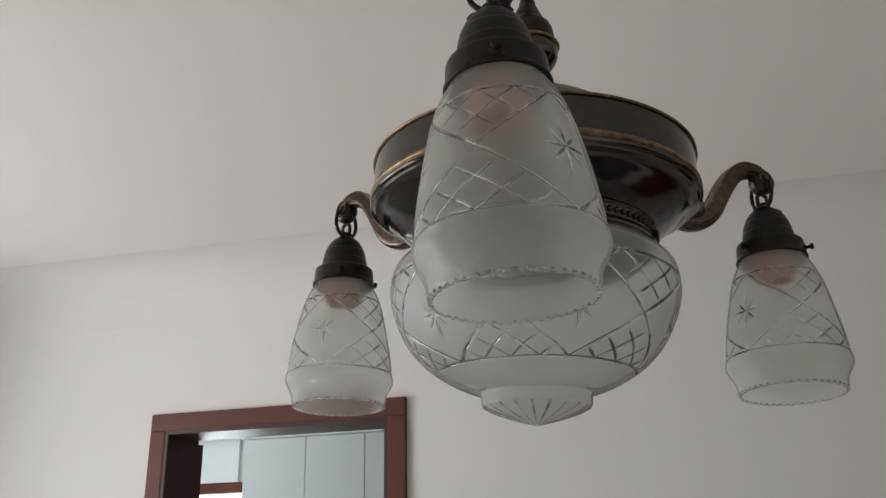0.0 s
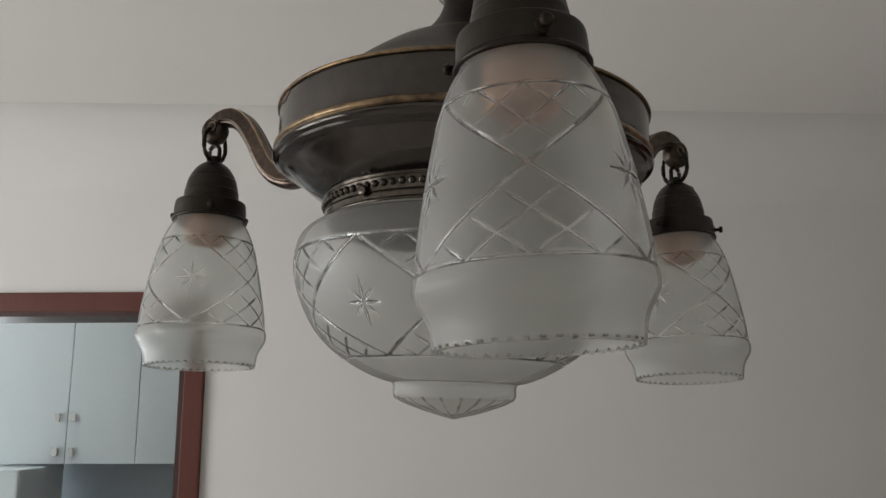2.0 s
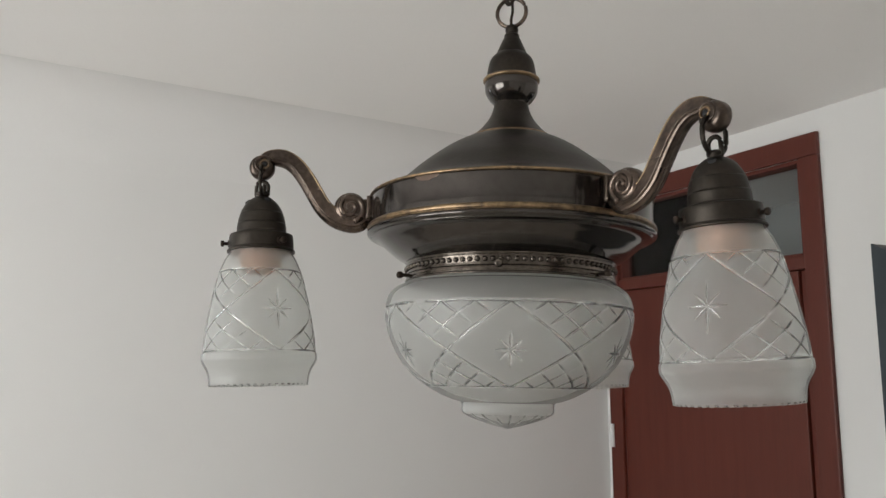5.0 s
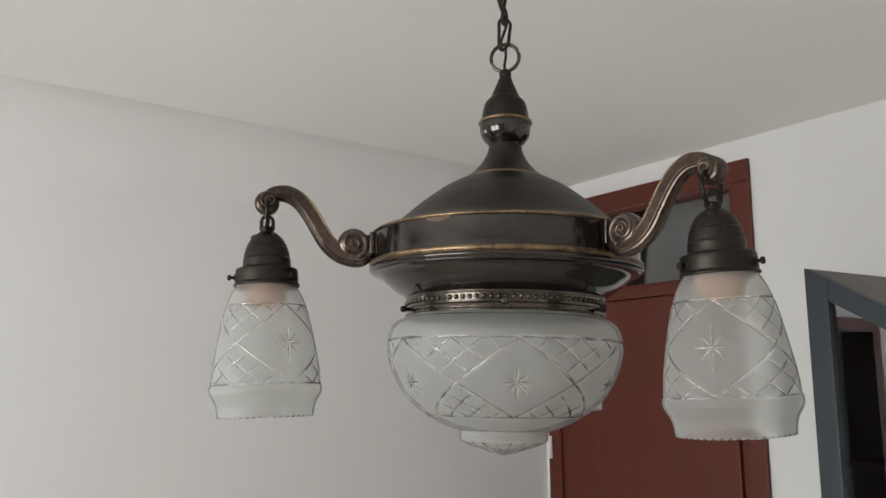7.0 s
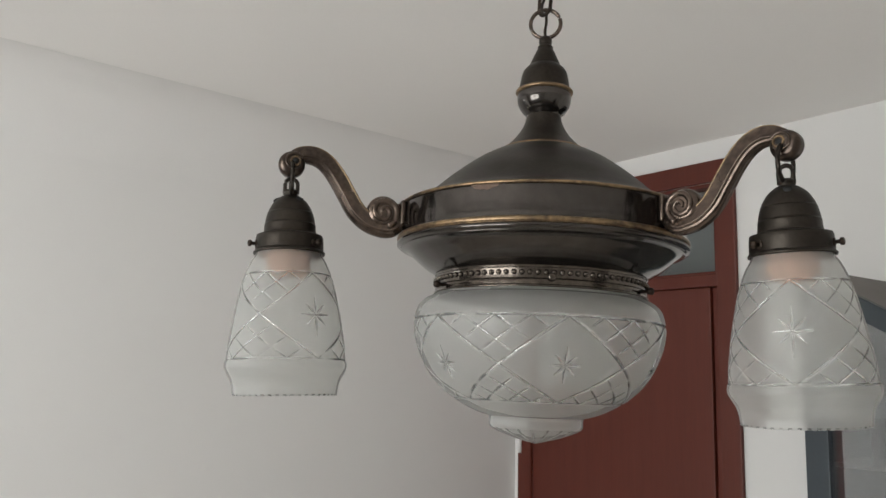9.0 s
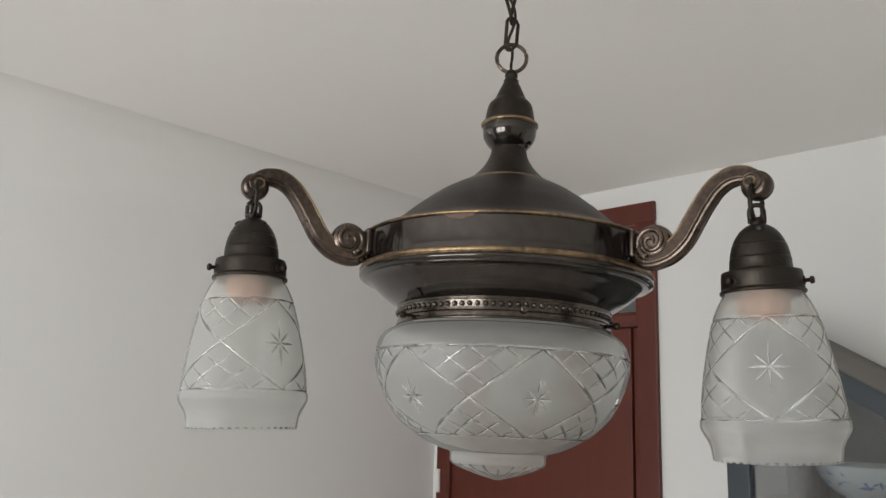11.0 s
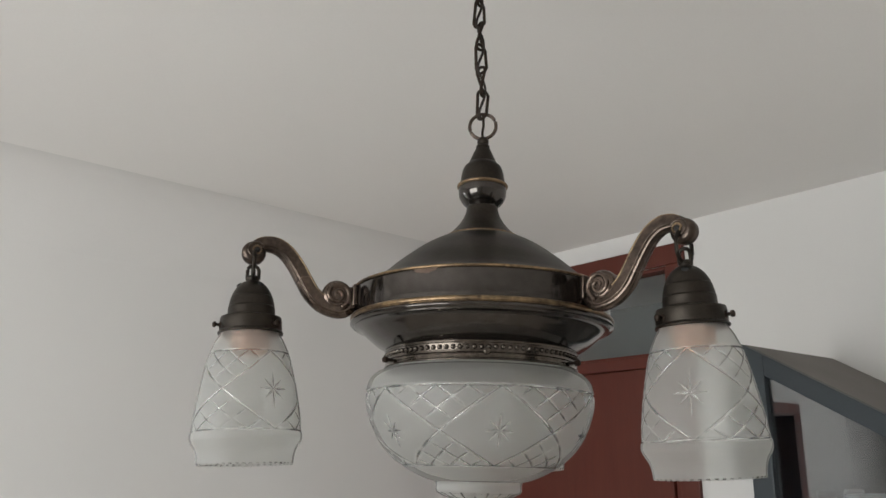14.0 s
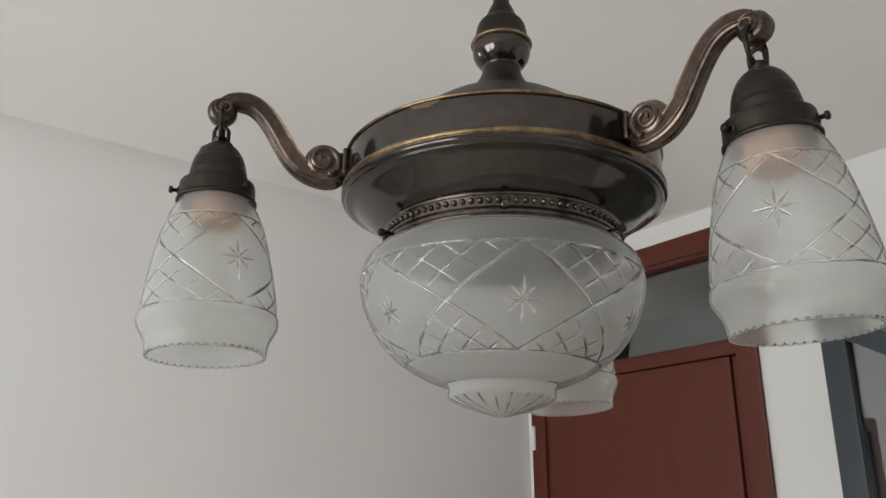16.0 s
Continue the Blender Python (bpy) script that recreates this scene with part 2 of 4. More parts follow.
def sweep_bm(path, section, caps=True, closed=False, side=None):
    """Carry a section [(across, up), ...] along a path of Vectors; section may be a function of the share of the way."""
    bm = bmesh.new()
    rings, n = [], len(path)
    for i, p in enumerate(path):
        t = (path[(i + 1) % n] - path[i - 1]) if closed else (path[min(i + 1, n - 1)] - path[max(i - 1, 0)])
        t.normalize()
        s = Vector(side) if side else (Vector((0, 0, 1)).cross(t) if abs(t.z) < 0.95 else Vector((0, 1, 0)).cross(t))
        s = (s - t * s.dot(t)).normalized()
        u = t.cross(s)
        sec = section(i / max(n - 1, 1)) if callable(section) else section
        rings.append([bm.verts.new(p + s * a + u * b) for a, b in sec])
    pairs = list(zip(rings, rings[1:])) + ([(rings[-1], rings[0])] if closed else [])
    for a, b in pairs:
        for i in range(len(a)):
            j = (i + 1) % len(a)
            bm.faces.new((a[i], a[j], b[j], b[i]))
    if caps and not closed:
        bm.faces.new(rings[0][::-1])
        bm.faces.new(rings[-1])
    bmesh.ops.recalc_face_normals(bm, faces=bm.faces)
    return bm


def circle_section(r, n=10):
    return [(r * math.cos(2 * math.pi * i / n), r * math.sin(2 * math.pi * i / n)) for i in range(n)]


def curve_points(pts, per=8):
    p = [Vector(q) for q in pts]
    out = []
    for i in range(len(p) - 1):
        a, b = p[i], p[i + 1]
        a0 = p[i - 1] if i else a * 2 - b
        b0 = p[i + 2] if i + 2 < len(p) else b * 2 - a
        for j in range(per):
            t = j / per
            out.append(0.5 * ((2 * a) + (b - a0) * t + (2 * a0 - 5 * a + 4 * b - b0) * t * t + (3 * a - a0 - 3 * b + b0) * t ** 3))
    out.append(p[-1])
    return out


def oval_link(centre, half_len, half_wid, wire, turn=0.0, lean=0.0, twist=0.0):
    """A chain link standing upright, its plane turned about the upright."""
    path = []
    for i in range(28):
        a = 2 * math.pi * i / 28
        h = half_len - half_wid
        y = half_wid * math.sin(a)
        z = half_wid * math.cos(a) + (h if math.cos(a) > 0 else -h)
        tw = turn + twist * z / half_len
        path.append(Vector((y * math.cos(tw) + lean * z, y * math.sin(tw), z)) + Vector(centre))
    return sweep_bm(path, circle_section(wire, 8), closed=True)


def joined(*bms):
    out = bmesh.new()
    for b in bms:
        me = bpy.data.meshes.new("tmp")
        b.to_mesh(me)
        b.free()
        out.from_mesh(me)
        bpy.data.meshes.remove(me)
    return out


# ---- the room ----
X_WEST, X_EAST, Y_SOUTH, Y_NORTH = -2.62, 1.50, -2.70, 1.64
THICK = 0.13
KY = 3.85
KX0, KX1, KTOP = -1.533, -0.761, 2.034     # clear kitchen opening
DY0, DY1, DTOP = 0.770, 1.546, 2.394        # clear opening of the door with its transom
WY0, WY1, WZ0, WZ1 = -1.10, 0.80, 0.85, 2.42   # west window


def structure(name, bms, mat, label):
    bm = joined(*bms) if isinstance(bms, (list, tuple)) else bms
    ob = part(name, bm, mat, smooth=False)
    return tagged(ob, label, "", "", "structure")


structure("floor", box_bm(X_WEST - 0.3, X_EAST + 1.6, Y_SOUTH - 0.2, 4.2, -0.12, 0.0), FLOOR, "unseen floor, pale to bounce light onto the ceiling")
cb = box_bm(-5.3, X_EAST + 1.6, Y_SOUTH - 0.2, 4.2, CEIL, CEIL + 0.30)
for v in cb.verts:
    v.co.z -= FALL * v.co.x
structure("ceiling", cb, CEILING, "matt white plaster ceiling")
structure("wall_north", [
    box_bm(-5.2, KX0, Y_NORTH, Y_NORTH + THICK, 0, HIGH), box_bm(KX1, X_EAST, Y_NORTH, Y_NORTH + THICK, 0, HIGH),
    box_bm(KX0, KX1, Y_NORTH, Y_NORTH + THICK, KTOP, HIGH)], WALL, "white painted plaster wall with an opening to the kitchen")
structure("wall_east", [
    box_bm(X_EAST, X_EAST + THICK, Y_SOUTH, DY0, 0, HIGH), box_bm(X_EAST, X_EAST + THICK, DY1, KY, 0, HIGH),
    box_bm(X_EAST, X_EAST + THICK, DY0, DY1, DTOP, HIGH)], WALL, "white painted plaster wall with a brown door")
structure("wall_south", box_bm(X_WEST - 0.3, X_EAST + THICK, Y_SOUTH - 0.15, Y_SOUTH, 0, HIGH), WALL, "white painted plaster wall")
structure("wall_west", [
    box_bm(X_WEST - 0.25, X_WEST, Y_SOUTH, WY0, 0, HIGH), box_bm(X_WEST - 0.25, X_WEST, WY1, Y_NORTH, 0, HIGH),
    box_bm(X_WEST - 0.25, X_WEST, WY0, WY1, 0, WZ0), box_bm(X_WEST - 0.25, X_WEST, WY0, WY1, WZ1, HIGH)], WALL, "white painted plaster wall with the window")

# rounded meeting of the north wall and the ceiling
cove = bmesh.new()
rows = []
for i in range(13):
    a = math.pi / 2 * i / 12
    y, z = Y_NORTH - 0.0005 - 0.20 * (1 - math.cos(a)), CEIL - 0.0005 - 0.20 * (1 - math.sin(a))
    rows.append([cove.verts.new((x, y, z - FALL * x)) for x in (X_WEST, X_EAST - 0.001)])
for a, b in zip(rows, rows[1:]):
    cove.faces.new((a[0], a[1], b[1], b[0]))
tagged(part("trim_cove", cove, WALL), "rounded white plaster cove under the ceiling", "", "", "structure")


def opening_frame(name, axis, at, lo, hi, top, face, width, depth, mat, label, sill=None):
    """Architrave round an opening: two uprights and a head, butted, proud of the wall by face."""
    th = thing(name, (at, lo, 0) if axis == "x" else (lo, at, 0), label, "frame", kind="structure")
    def bar(nm, a0, a1, z0, z1):
        if axis == "x":
            b = box_bm(at - face, at + depth, a0, a1, z0, z1, 0.004)
        else:
            b = box_bm(a0, a1, at - face, at + depth, z0, z1, 0.004)
        part(nm, b, mat, th, smooth=False)
    bar("jamb", lo - width, lo, 0 if sill is None else sill, top)
    bar("jamb", hi, hi + width, 0 if sill is None else sill, top)
    bar("head", lo - width, hi + width, top, top + width)
    return th


# kitchen opening: architrave, then the dark reveal inside it
kit = opening_frame("door_1", "y", Y_NORTH, KX0, KX1, KTOP, 0.018, 0.056, -0.001, REDWOOD, "red-brown wooden frame round the open kitchen doorway")
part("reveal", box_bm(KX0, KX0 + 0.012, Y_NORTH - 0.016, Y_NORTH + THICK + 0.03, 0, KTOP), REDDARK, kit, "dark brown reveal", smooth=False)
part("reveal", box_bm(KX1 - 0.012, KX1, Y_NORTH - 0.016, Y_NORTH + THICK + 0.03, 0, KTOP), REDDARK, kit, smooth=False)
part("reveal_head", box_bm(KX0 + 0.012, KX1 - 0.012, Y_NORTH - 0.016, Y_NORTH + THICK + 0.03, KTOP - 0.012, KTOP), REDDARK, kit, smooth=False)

# an assumed door leaf, standing open, swung far round into the kitchen
# Out of direct view; it darkens the doorway mirrored in the cabinet pane.
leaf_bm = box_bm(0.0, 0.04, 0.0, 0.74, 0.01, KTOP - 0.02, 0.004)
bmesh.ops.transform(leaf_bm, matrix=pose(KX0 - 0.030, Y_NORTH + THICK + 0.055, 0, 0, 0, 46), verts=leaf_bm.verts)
part("door_leaf", leaf_bm, REDDARK, kit, "assumed dark brown door leaf standing open", smooth=False)

# the brown door with its glazed transom
door = opening_frame("door_2", "x", X_EAST, DY0, DY1, DTOP, 0.016, 0.065, -0.001, REDWOOD, "closed red-brown wooden door with a glazed transom light")
part("transom_bar", box_bm(X_EAST - 0.012, X_EAST + 0.06, DY0, DY1, 2.080, 2.118, 0.004), REDWOOD, door, smooth=False)
part("door_leaf", box_bm(X_EAST - 0.004, X_EAST + 0.05, DY0 + 0.030, DY1 - 0.0005, 0.005, 2.078, 0.003), REDWOOD, door, smooth=False)
part("door_stile", box_bm(X_EAST + 0.004, X_EAST + 0.055, DY0 + 0.0005, DY0 + 0.027, 0.0, 2.078, 0.004), REDWOOD, door, smooth=False)
for y0, y1, z0, z1 in ((DY0, DY0 + 0.012, 2.118, DTOP), (DY1 - 0.012, DY1, 2.118, DTOP), (DY0 + 0.012, DY1 - 0.012, DTOP - 0.012, DTOP), (DY0 + 0.012, DY1 - 0.012, 2.118, 2.126)):
    part("transom_rail", box_bm(X_EAST - 0.004, X_EAST + 0.05, y0, y1, z0, z1, 0.003), REDWOOD, door, smooth=False)
part("transom_pane", box_bm(X_EAST + 0.028, X_EAST + 0.032, DY0 + 0.012, DY1 - 0.012, 2.126, DTOP - 0.012), PANE, door, smooth=False)
for z in (0.25, 1.527, 1.866):
    part("hinge", joined(lathe_bm([(z, 0), (z, 0.007), (z + 0.08, 0.007), (z + 0.08, 0)], 12, (X_EAST - 0.020, DY1 + 0.050))), PLASTER, door, "white painted hinge")
# hall behind the transom
structure("wall_hall", [box_bm(X_EAST + 1.0, X_EAST + 1.1, -0.5, 4.1, 0, HIGH), box_bm(X_EAST + THICK, X_EAST + 1.1, -0.6, -0.5, 0, HIGH),
                        box_bm(X_EAST + THICK, X_EAST + 1.1, 4.1, 4.2, 0, HIGH)], HALL, "plain grey wall of the unlit hall")

# west window
win = opening_frame("window_1", "x", X_WEST - 0.10, WY0 + 0.055, WY1 - 0.055, WZ1 - 0.055, 0.03, 0.055, 0.03, REDWOOD, "red-brown wooden two-light window", WZ0)
part("window_sill", box_bm(X_WEST - 0.13, X_WEST + 0.05, WY0 - 0.05, WY1 + 0.05, WZ0 - 0.03, WZ0 + 0.002, 0.006), PLASTER, win, "white window sill", smooth=False)
part("mullion", box_bm(X_WEST - 0.12, X_WEST - 0.07, -0.20, -0.10, WZ0 + 0.002, WZ1 - 0.055, 0.004), REDWOOD, win, smooth=False)
for y0, y1 in ((WY0 + 0.055, -0.20), (-0.10, WY1 - 0.055)):
    pane = part("pane", box_bm(X_WEST - 0.103, X_WEST - 0.099, y0, y1, WZ0 + 0.002, WZ1 - 0.055), PANE, win, smooth=False)
    pane.visible_shadow = False

# ---- the kitchen beyond ----
KW0, KW1, KWZ0, KWZ1 = -4.9, -2.44, 0.98, 2.050
structure("wall_kitchen", [
    box_bm(KW1, X_EAST + 0.3, KY, KY + 0.2, 0, HIGH), box_bm(-5.2, KW0, KY, KY + 0.2, 0, HIGH),
    box_bm(KW0, KW1, KY, KY + 0.2, KWZ1, HIGH), box_bm(KW0, KW1, KY, KY + 0.2, 0, KWZ0),
    box_bm(-5.3, -5.2, Y_NORTH, KY + 0.2, 0, HIGH), box_bm(0.6, 0.7, Y_NORTH + THICK, KY, 0, HIGH)], WALL, "white painted kitchen walls")
structure("floor_kitchen_west", box_bm(-5.3, X_WEST - 0.3, Y_NORTH, 4.2, -0.12, 0.0), FLOOR, "unseen pale kitchen floor")
kw = thing("window_2", (KW0, KY, KWZ0), "red-brown wooden kitchen window, bright outside", "window", kind="structure")
for a in ((KW0, KW1, KWZ1 - 0.06, KWZ1), (KW0, KW1, KWZ0, KWZ0 + 0.06), (KW0, KW0 + 0.06, KWZ0 + 0.06, KWZ1 - 0.06), (KW1 - 0.06, KW1, KWZ0 + 0.06, KWZ1 - 0.06), (-3.28, -3.20, KWZ0 + 0.06, KWZ1 - 0.06)):
    part("window_frame", box_bm(a[0], a[1], KY - 0.02, KY + 0.06, a[2], a[3], 0.004), REDWOOD, kw, smooth=False)
for x0, x1 in ((KW0 + 0.06, -3.28), (-3.20, KW1 - 0.06)):
    pane = part("pane", box_bm(x0, x1, KY + 0.018, KY + 0.022, KWZ0 + 0.06, KWZ1 - 0.06), PANE, kw, smooth=False)
    pane.visible_shadow = False
part("window_sill", box_bm(KW0, KW1, KY - 0.16, KY - 0.02, KWZ0 - 0.03, KWZ0, 0.005), PLASTER, kw, smooth=False)


def wall_cabinet(x0, x1, handle_side):
    c = thing("wall_cabinet", (x0, KY - 0.35, 1.50), "white kitchen wall cabinet with steel handles", "cabinet", "kitchen wall cabinets")
    part("carcass", box_bm(x0, x1, KY - 0.33, KY - 0.002, 1.50, 2.25), KITCHEN, c, smooth=False)
    d = part("cabinet_door", box_bm(x0 + 0.002, x1 - 0.002, KY - 0.352, KY - 0.333, 1.50, 2.25, 0.002), KITCHEN, c, smooth=False)
    hx = x1 - 0.042 if handle_side > 0 else x0 + 0.037
    for z in (1.559, 1.724):
        part("handle", joined(box_bm(hx - 0.014, hx + 0.014, KY - 0.378, KY - 0.37, z - 0.02, z + 0.02, 0.003), box_bm(hx - 0.004, hx + 0.004, KY - 0.372, KY - 0.350, z - 0.004, z + 0.004)), STEEL, d, "steel handle", smooth=False)
    return c


for x0, x1, s in ((-2.330, -1.948, 1), (-1.948, -1.597, -1), (-1.597, -1.240, 1), (-1.240, -0.883, -1), (-0.883, -0.526, 1)):
    wall_cabinet(x0, x1, s)
filler = part("cabinet_cornice", box_bm(-2.335, -0.52, KY - 0.357, KY - 0.002, 2.253, 2.295, 0.004), KITCHEN, smooth=False)
tagged(filler, "white cornice on top of the kitchen cabinets", "cornice")
tagged(part("kitchen_splashback", box_bm(-2.30, 0.55, KY - 0.012, KY - 0.002, 0.92, 1.498), BACKING, smooth=False), "pale blue-grey kitchen splashback", "splashback", kind="structure")
counter = thing("base_cabinet", (-2.015, KY - 0.6, 0), "white kitchen base cabinet with a worktop", "cabinet")
part("carcass", box_bm(-2.015, 0.5, KY - 0.58, KY - 0.165, 0.1, 0.88), KITCHEN, counter, smooth=False)
part("worktop", box_bm(-2.015, 0.5, KY - 0.61, KY - 0.013, 0.88, 0.92, 0.004), TAUPE, counter, smooth=False)
part("plinth", box_bm(-2.015, 0.5, KY - 0.53, KY - 0.165, 0.0, 0.1), GREY, counter, smooth=False)

fridge = thing("refrigerator", (-2.60, KY - 0.6, 0), "white refrigerator beside the kitchen window", "refrigerator")
part("fridge_body", box_bm(-2.60, -2.03, KY - 0.58, KY - 0.17, 0.02, 1.49, 0.006), KITCHEN, fridge, smooth=False)
part("fridge_door", box_bm(-2.60, -2.03, KY - 0.62, KY - 0.585, 0.06, 1.49, 0.010), KITCHEN, fridge, smooth=False)
blind = thing("roller_blind", (-3.2, KY - 0.03, 2.28), "white roller blind drawn a little way down the kitchen window", "blind")
part("cassette", box_bm(-3.95, -2.53, KY - 0.075, KY - 0.002, 2.30, 2.37, 0.008), PLASTER, blind, smooth=False)
part("blind_cloth", box_bm(-3.93, -2.55, KY - 0.030, KY - 0.026, 2.066, 2.302), KITCHEN, blind, smooth=False)
part("blind_rod", box_bm(-3.93, -2.55, KY - 0.036, KY - 0.022, 2.051, 2.066, 0.003), PLASTER, blind, smooth=False)

# outside
structure("ground", box_bm(-150, 150, -150, 150, -0.6, -0.5), GRASS, "green lawn outside")
tagged(part("backdrop", box_bm(-45, 25, 40.0, 40.2, -0.5, 26), HAZE, smooth=False), "bright hazy sky with pale foliage, out of focus", "", "", "structure")

# ---- display cabinet ----
CX, CY0, CY1, SLOPE = 1.050, -0.45, 0.287, 0.575
CTOP = 2.059


def roof_z(y, drop=0.0):
    return CTOP - SLOPE * (CY1 - y) - drop


def slab(pts, x0, x1, bevel=0.0):
    """A flat outline in (y, z), given a thickness from x0 to x1."""
    bm = bmesh.new()
    a = [bm.verts.new((x0, y, z)) for y, z in pts]
    b = [bm.verts.new((x1, y, z)) for y, z in pts]
    bm.faces.new(a)
    bm.faces.new(b[::-1])
    for i in range(len(pts)):
        j = (i + 1) % len(pts)
        bm.faces.new((a[j], a[i], b[i], b[j]))
    bmesh.ops.recalc_face_normals(bm, faces=bm.faces)
    if bevel:
        bmesh.ops.bevel(bm, geom=bm.edges[:], offset=bevel, segments=2, profile=0.6, affect="EDGES")
    return bm


cab = thing("display_cabinet", (CX, CY0, 0), "blue-grey glazed display cabinet with a slanting top against the wall", "cabinet")
part("roof", slab([(CY0, roof_z(CY0)), (CY1, roof_z(CY1)), (CY1, roof_z(CY1, 0.022)), (CY0, roof_z(CY0, 0.022))], CX + 0.024, X_EAST - 0.006, 0.002), TAUPE, cab, "slanting taupe top", smooth=False)
part("side", slab([(CY1 - 0.02, 0.0), (CY1, 0.0), (CY1, roof_z(CY1, 0.024)), (CY1 - 0.02, roof_z(CY1 - 0.02, 0.024))], CX + 0.024, X_EAST - 0.006), GREY, cab, smooth=False)
part("side", slab([(CY0, 0.0), (CY0 + 0.02, 0.0), (CY0 + 0.02, roof_z(CY0 + 0.02, 0.024)), (CY0, roof_z(CY0, 0.024))], CX + 0.024, X_EAST - 0.006), GREY, cab, smooth=False)
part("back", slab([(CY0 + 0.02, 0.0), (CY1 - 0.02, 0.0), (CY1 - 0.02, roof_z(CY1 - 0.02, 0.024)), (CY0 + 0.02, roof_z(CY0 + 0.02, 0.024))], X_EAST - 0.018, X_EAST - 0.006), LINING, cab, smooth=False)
part("base", box_bm(CX + 0.024, X_EAST - 0.02, CY0 + 0.02, CY1 - 0.02, 0.0, 0.08), GREY, cab, smooth=False)
for z in (0.55, 1.10, 1.652):
    y0 = CY0 + 0.022 if z < 1.6 else CY1 - (CTOP - 0.05 - z) / SLOPE
    part("shelf", box_bm(CX + 0.03, X_EAST - 0.02, max(y0, CY0 + 0.022), CY1 - 0.022, z - 0.008, z, 0.002), CLEAR, cab, "glass shelf", smooth=False)
fd = part("glazed_door", slab([(CY1 - 0.050, 0.02), (CY1, 0.02), (CY1, roof_z(CY1)), (CY1 - 0.050, roof_z(CY1 - 0.050))], CX, CX + 0.022, 0.003), GREY, cab, smooth=False)
part("door_rail", slab([(CY0 + 0.050, roof_z(CY0 + 0.050)), (CY1 - 0.050, roof_z(CY1 - 0.050)), (CY1 - 0.050, roof_z(CY1 - 0.050, 0.047)), (CY0 + 0.050, roof_z(CY0 + 0.050, 0.047))], CX, CX + 0.022, 0.003), GREY, fd, smooth=False)
part("door_stile", slab([(CY0, 0.02), (CY0 + 0.050, 0.02), (CY0 + 0.050, roof_z(CY0 + 0.050)), (CY0, roof_z(CY0))], CX, CX + 0.022, 0.003), GREY, fd, smooth=False)
part("door_rail", box_bm(CX, CX + 0.022, CY0 + 0.050, CY1 - 0.050, 0.02, 0.08, 0.003), GREY, fd, smooth=False)
# the pane sits a little skew in its rebate
pane_bm = slab([(CY0 + 0.050, 0.08), (CY1 - 0.050, 0.08), (CY1 - 0.050, roof_z(CY1 - 0.050, 0.047)), (CY0 + 0.050, roof_z(CY0 + 0.050, 0.047))], CX + 0.009, CX + 0.013)
bmesh.ops.rotate(pane_bm, verts=pane_bm.verts, cent=(CX + 0.011, (CY0 + CY1) / 2, 1), matrix=Matrix.Rotation(radians(-0.9), 3, "Z"))
part("pane", pane_bm, CABINET_PANE, fd, "glass pane", smooth=False)

# things on the cabinet's upper shelf
BX, BY = 1.230, 0.062
bowl = thing("porcelain_bowl", (BX, BY, 1.652), "white porcelain bowl with blue leaf painting", "bowl")
part("bowl_body", lathe_bm(smooth_profile([(1.653, 0.0), (1.653, 0.045), (1.653, 0.045), (1.665, 0.047), (1.665, 0.047), (1.679, 0.070), (1.702, 0.092), (1.732, 0.104), (1.732, 0.104), (1.732, 0.101), (1.732, 0.101), (1.702, 0.088), (1.677, 0.062), (1.672, 0.0)], 0.004), 64, (BX, BY)), PORCELAIN, bowl)
leafbm = bmesh.new()
rnd = random.Random(7)
for k in range(46):
    a0, z0, turn, ln = rnd.uniform(0, 6.28), rnd.uniform(1.689, 1.719), rnd.uniform(-1.2, 1.2), rnd.uniform(0.010, 0.018)
    pts = []
    for s, w in ((-1, 0), (-0.4, 0.22), (0.2, 0.25), (1, 0), (0.2, -0.25), (-0.4, -0.22)):
        du, dv = ln * (s * math.cos(turn) - w * math.sin(turn)), ln * (s * math.sin(turn) + w * math.cos(turn))
        z = z0 + dv * 0.8
        r = 0.0712 + 0.033 * min(max((z - 1.679) / 0.053, 0), 1) ** 0.62 + 0.0012
        pts.append(leafbm.verts.new((BX + r * math.cos(a0 + du / r), BY + r * math.sin(a0 + du / r), z)))
    leafbm.faces.new(pts)
part("painted_leaves", leafbm, COBALT, bowl, "blue painted leaves")


def tumbler(x, y, h, r):
    g = thing("drinking_glass", (x, y, 1.652), "clear drinking glass on the cabinet shelf", "glass", "glasses in the cabinet")
    part("glass_body", lathe_bm([(1.653, 0), (1.653, r * 0.8), (1.653 + h, r), (1.653 + h, r - 0.002), (1.665, r * 0.8 - 0.002), (1.665, 0)], 32, (x, y)), CLEAR, g)


tumbler(1.215, 0.207, 0.085, 0.022)
tumbler(1.345, 0.205, 0.085, 0.022)

# ---- the chandelier ----
lamp = thing("chandelier", (0, 0, CEIL), "dark bronze three-armed chandelier with frosted cut-glass shades on a chain", "chandelier")
# the body hangs a little out of plumb
BODY = Matrix.Translation((0, 0, 2.198)) @ Matrix.Rotation(0.0311, 4, "Y") @ Matrix.Translation((0, 0, -2.198)) @ pose(0, 0, 0.0025, 0, 0, -2.68)
CAN = Vector((-0.0035, 0.003, 0))

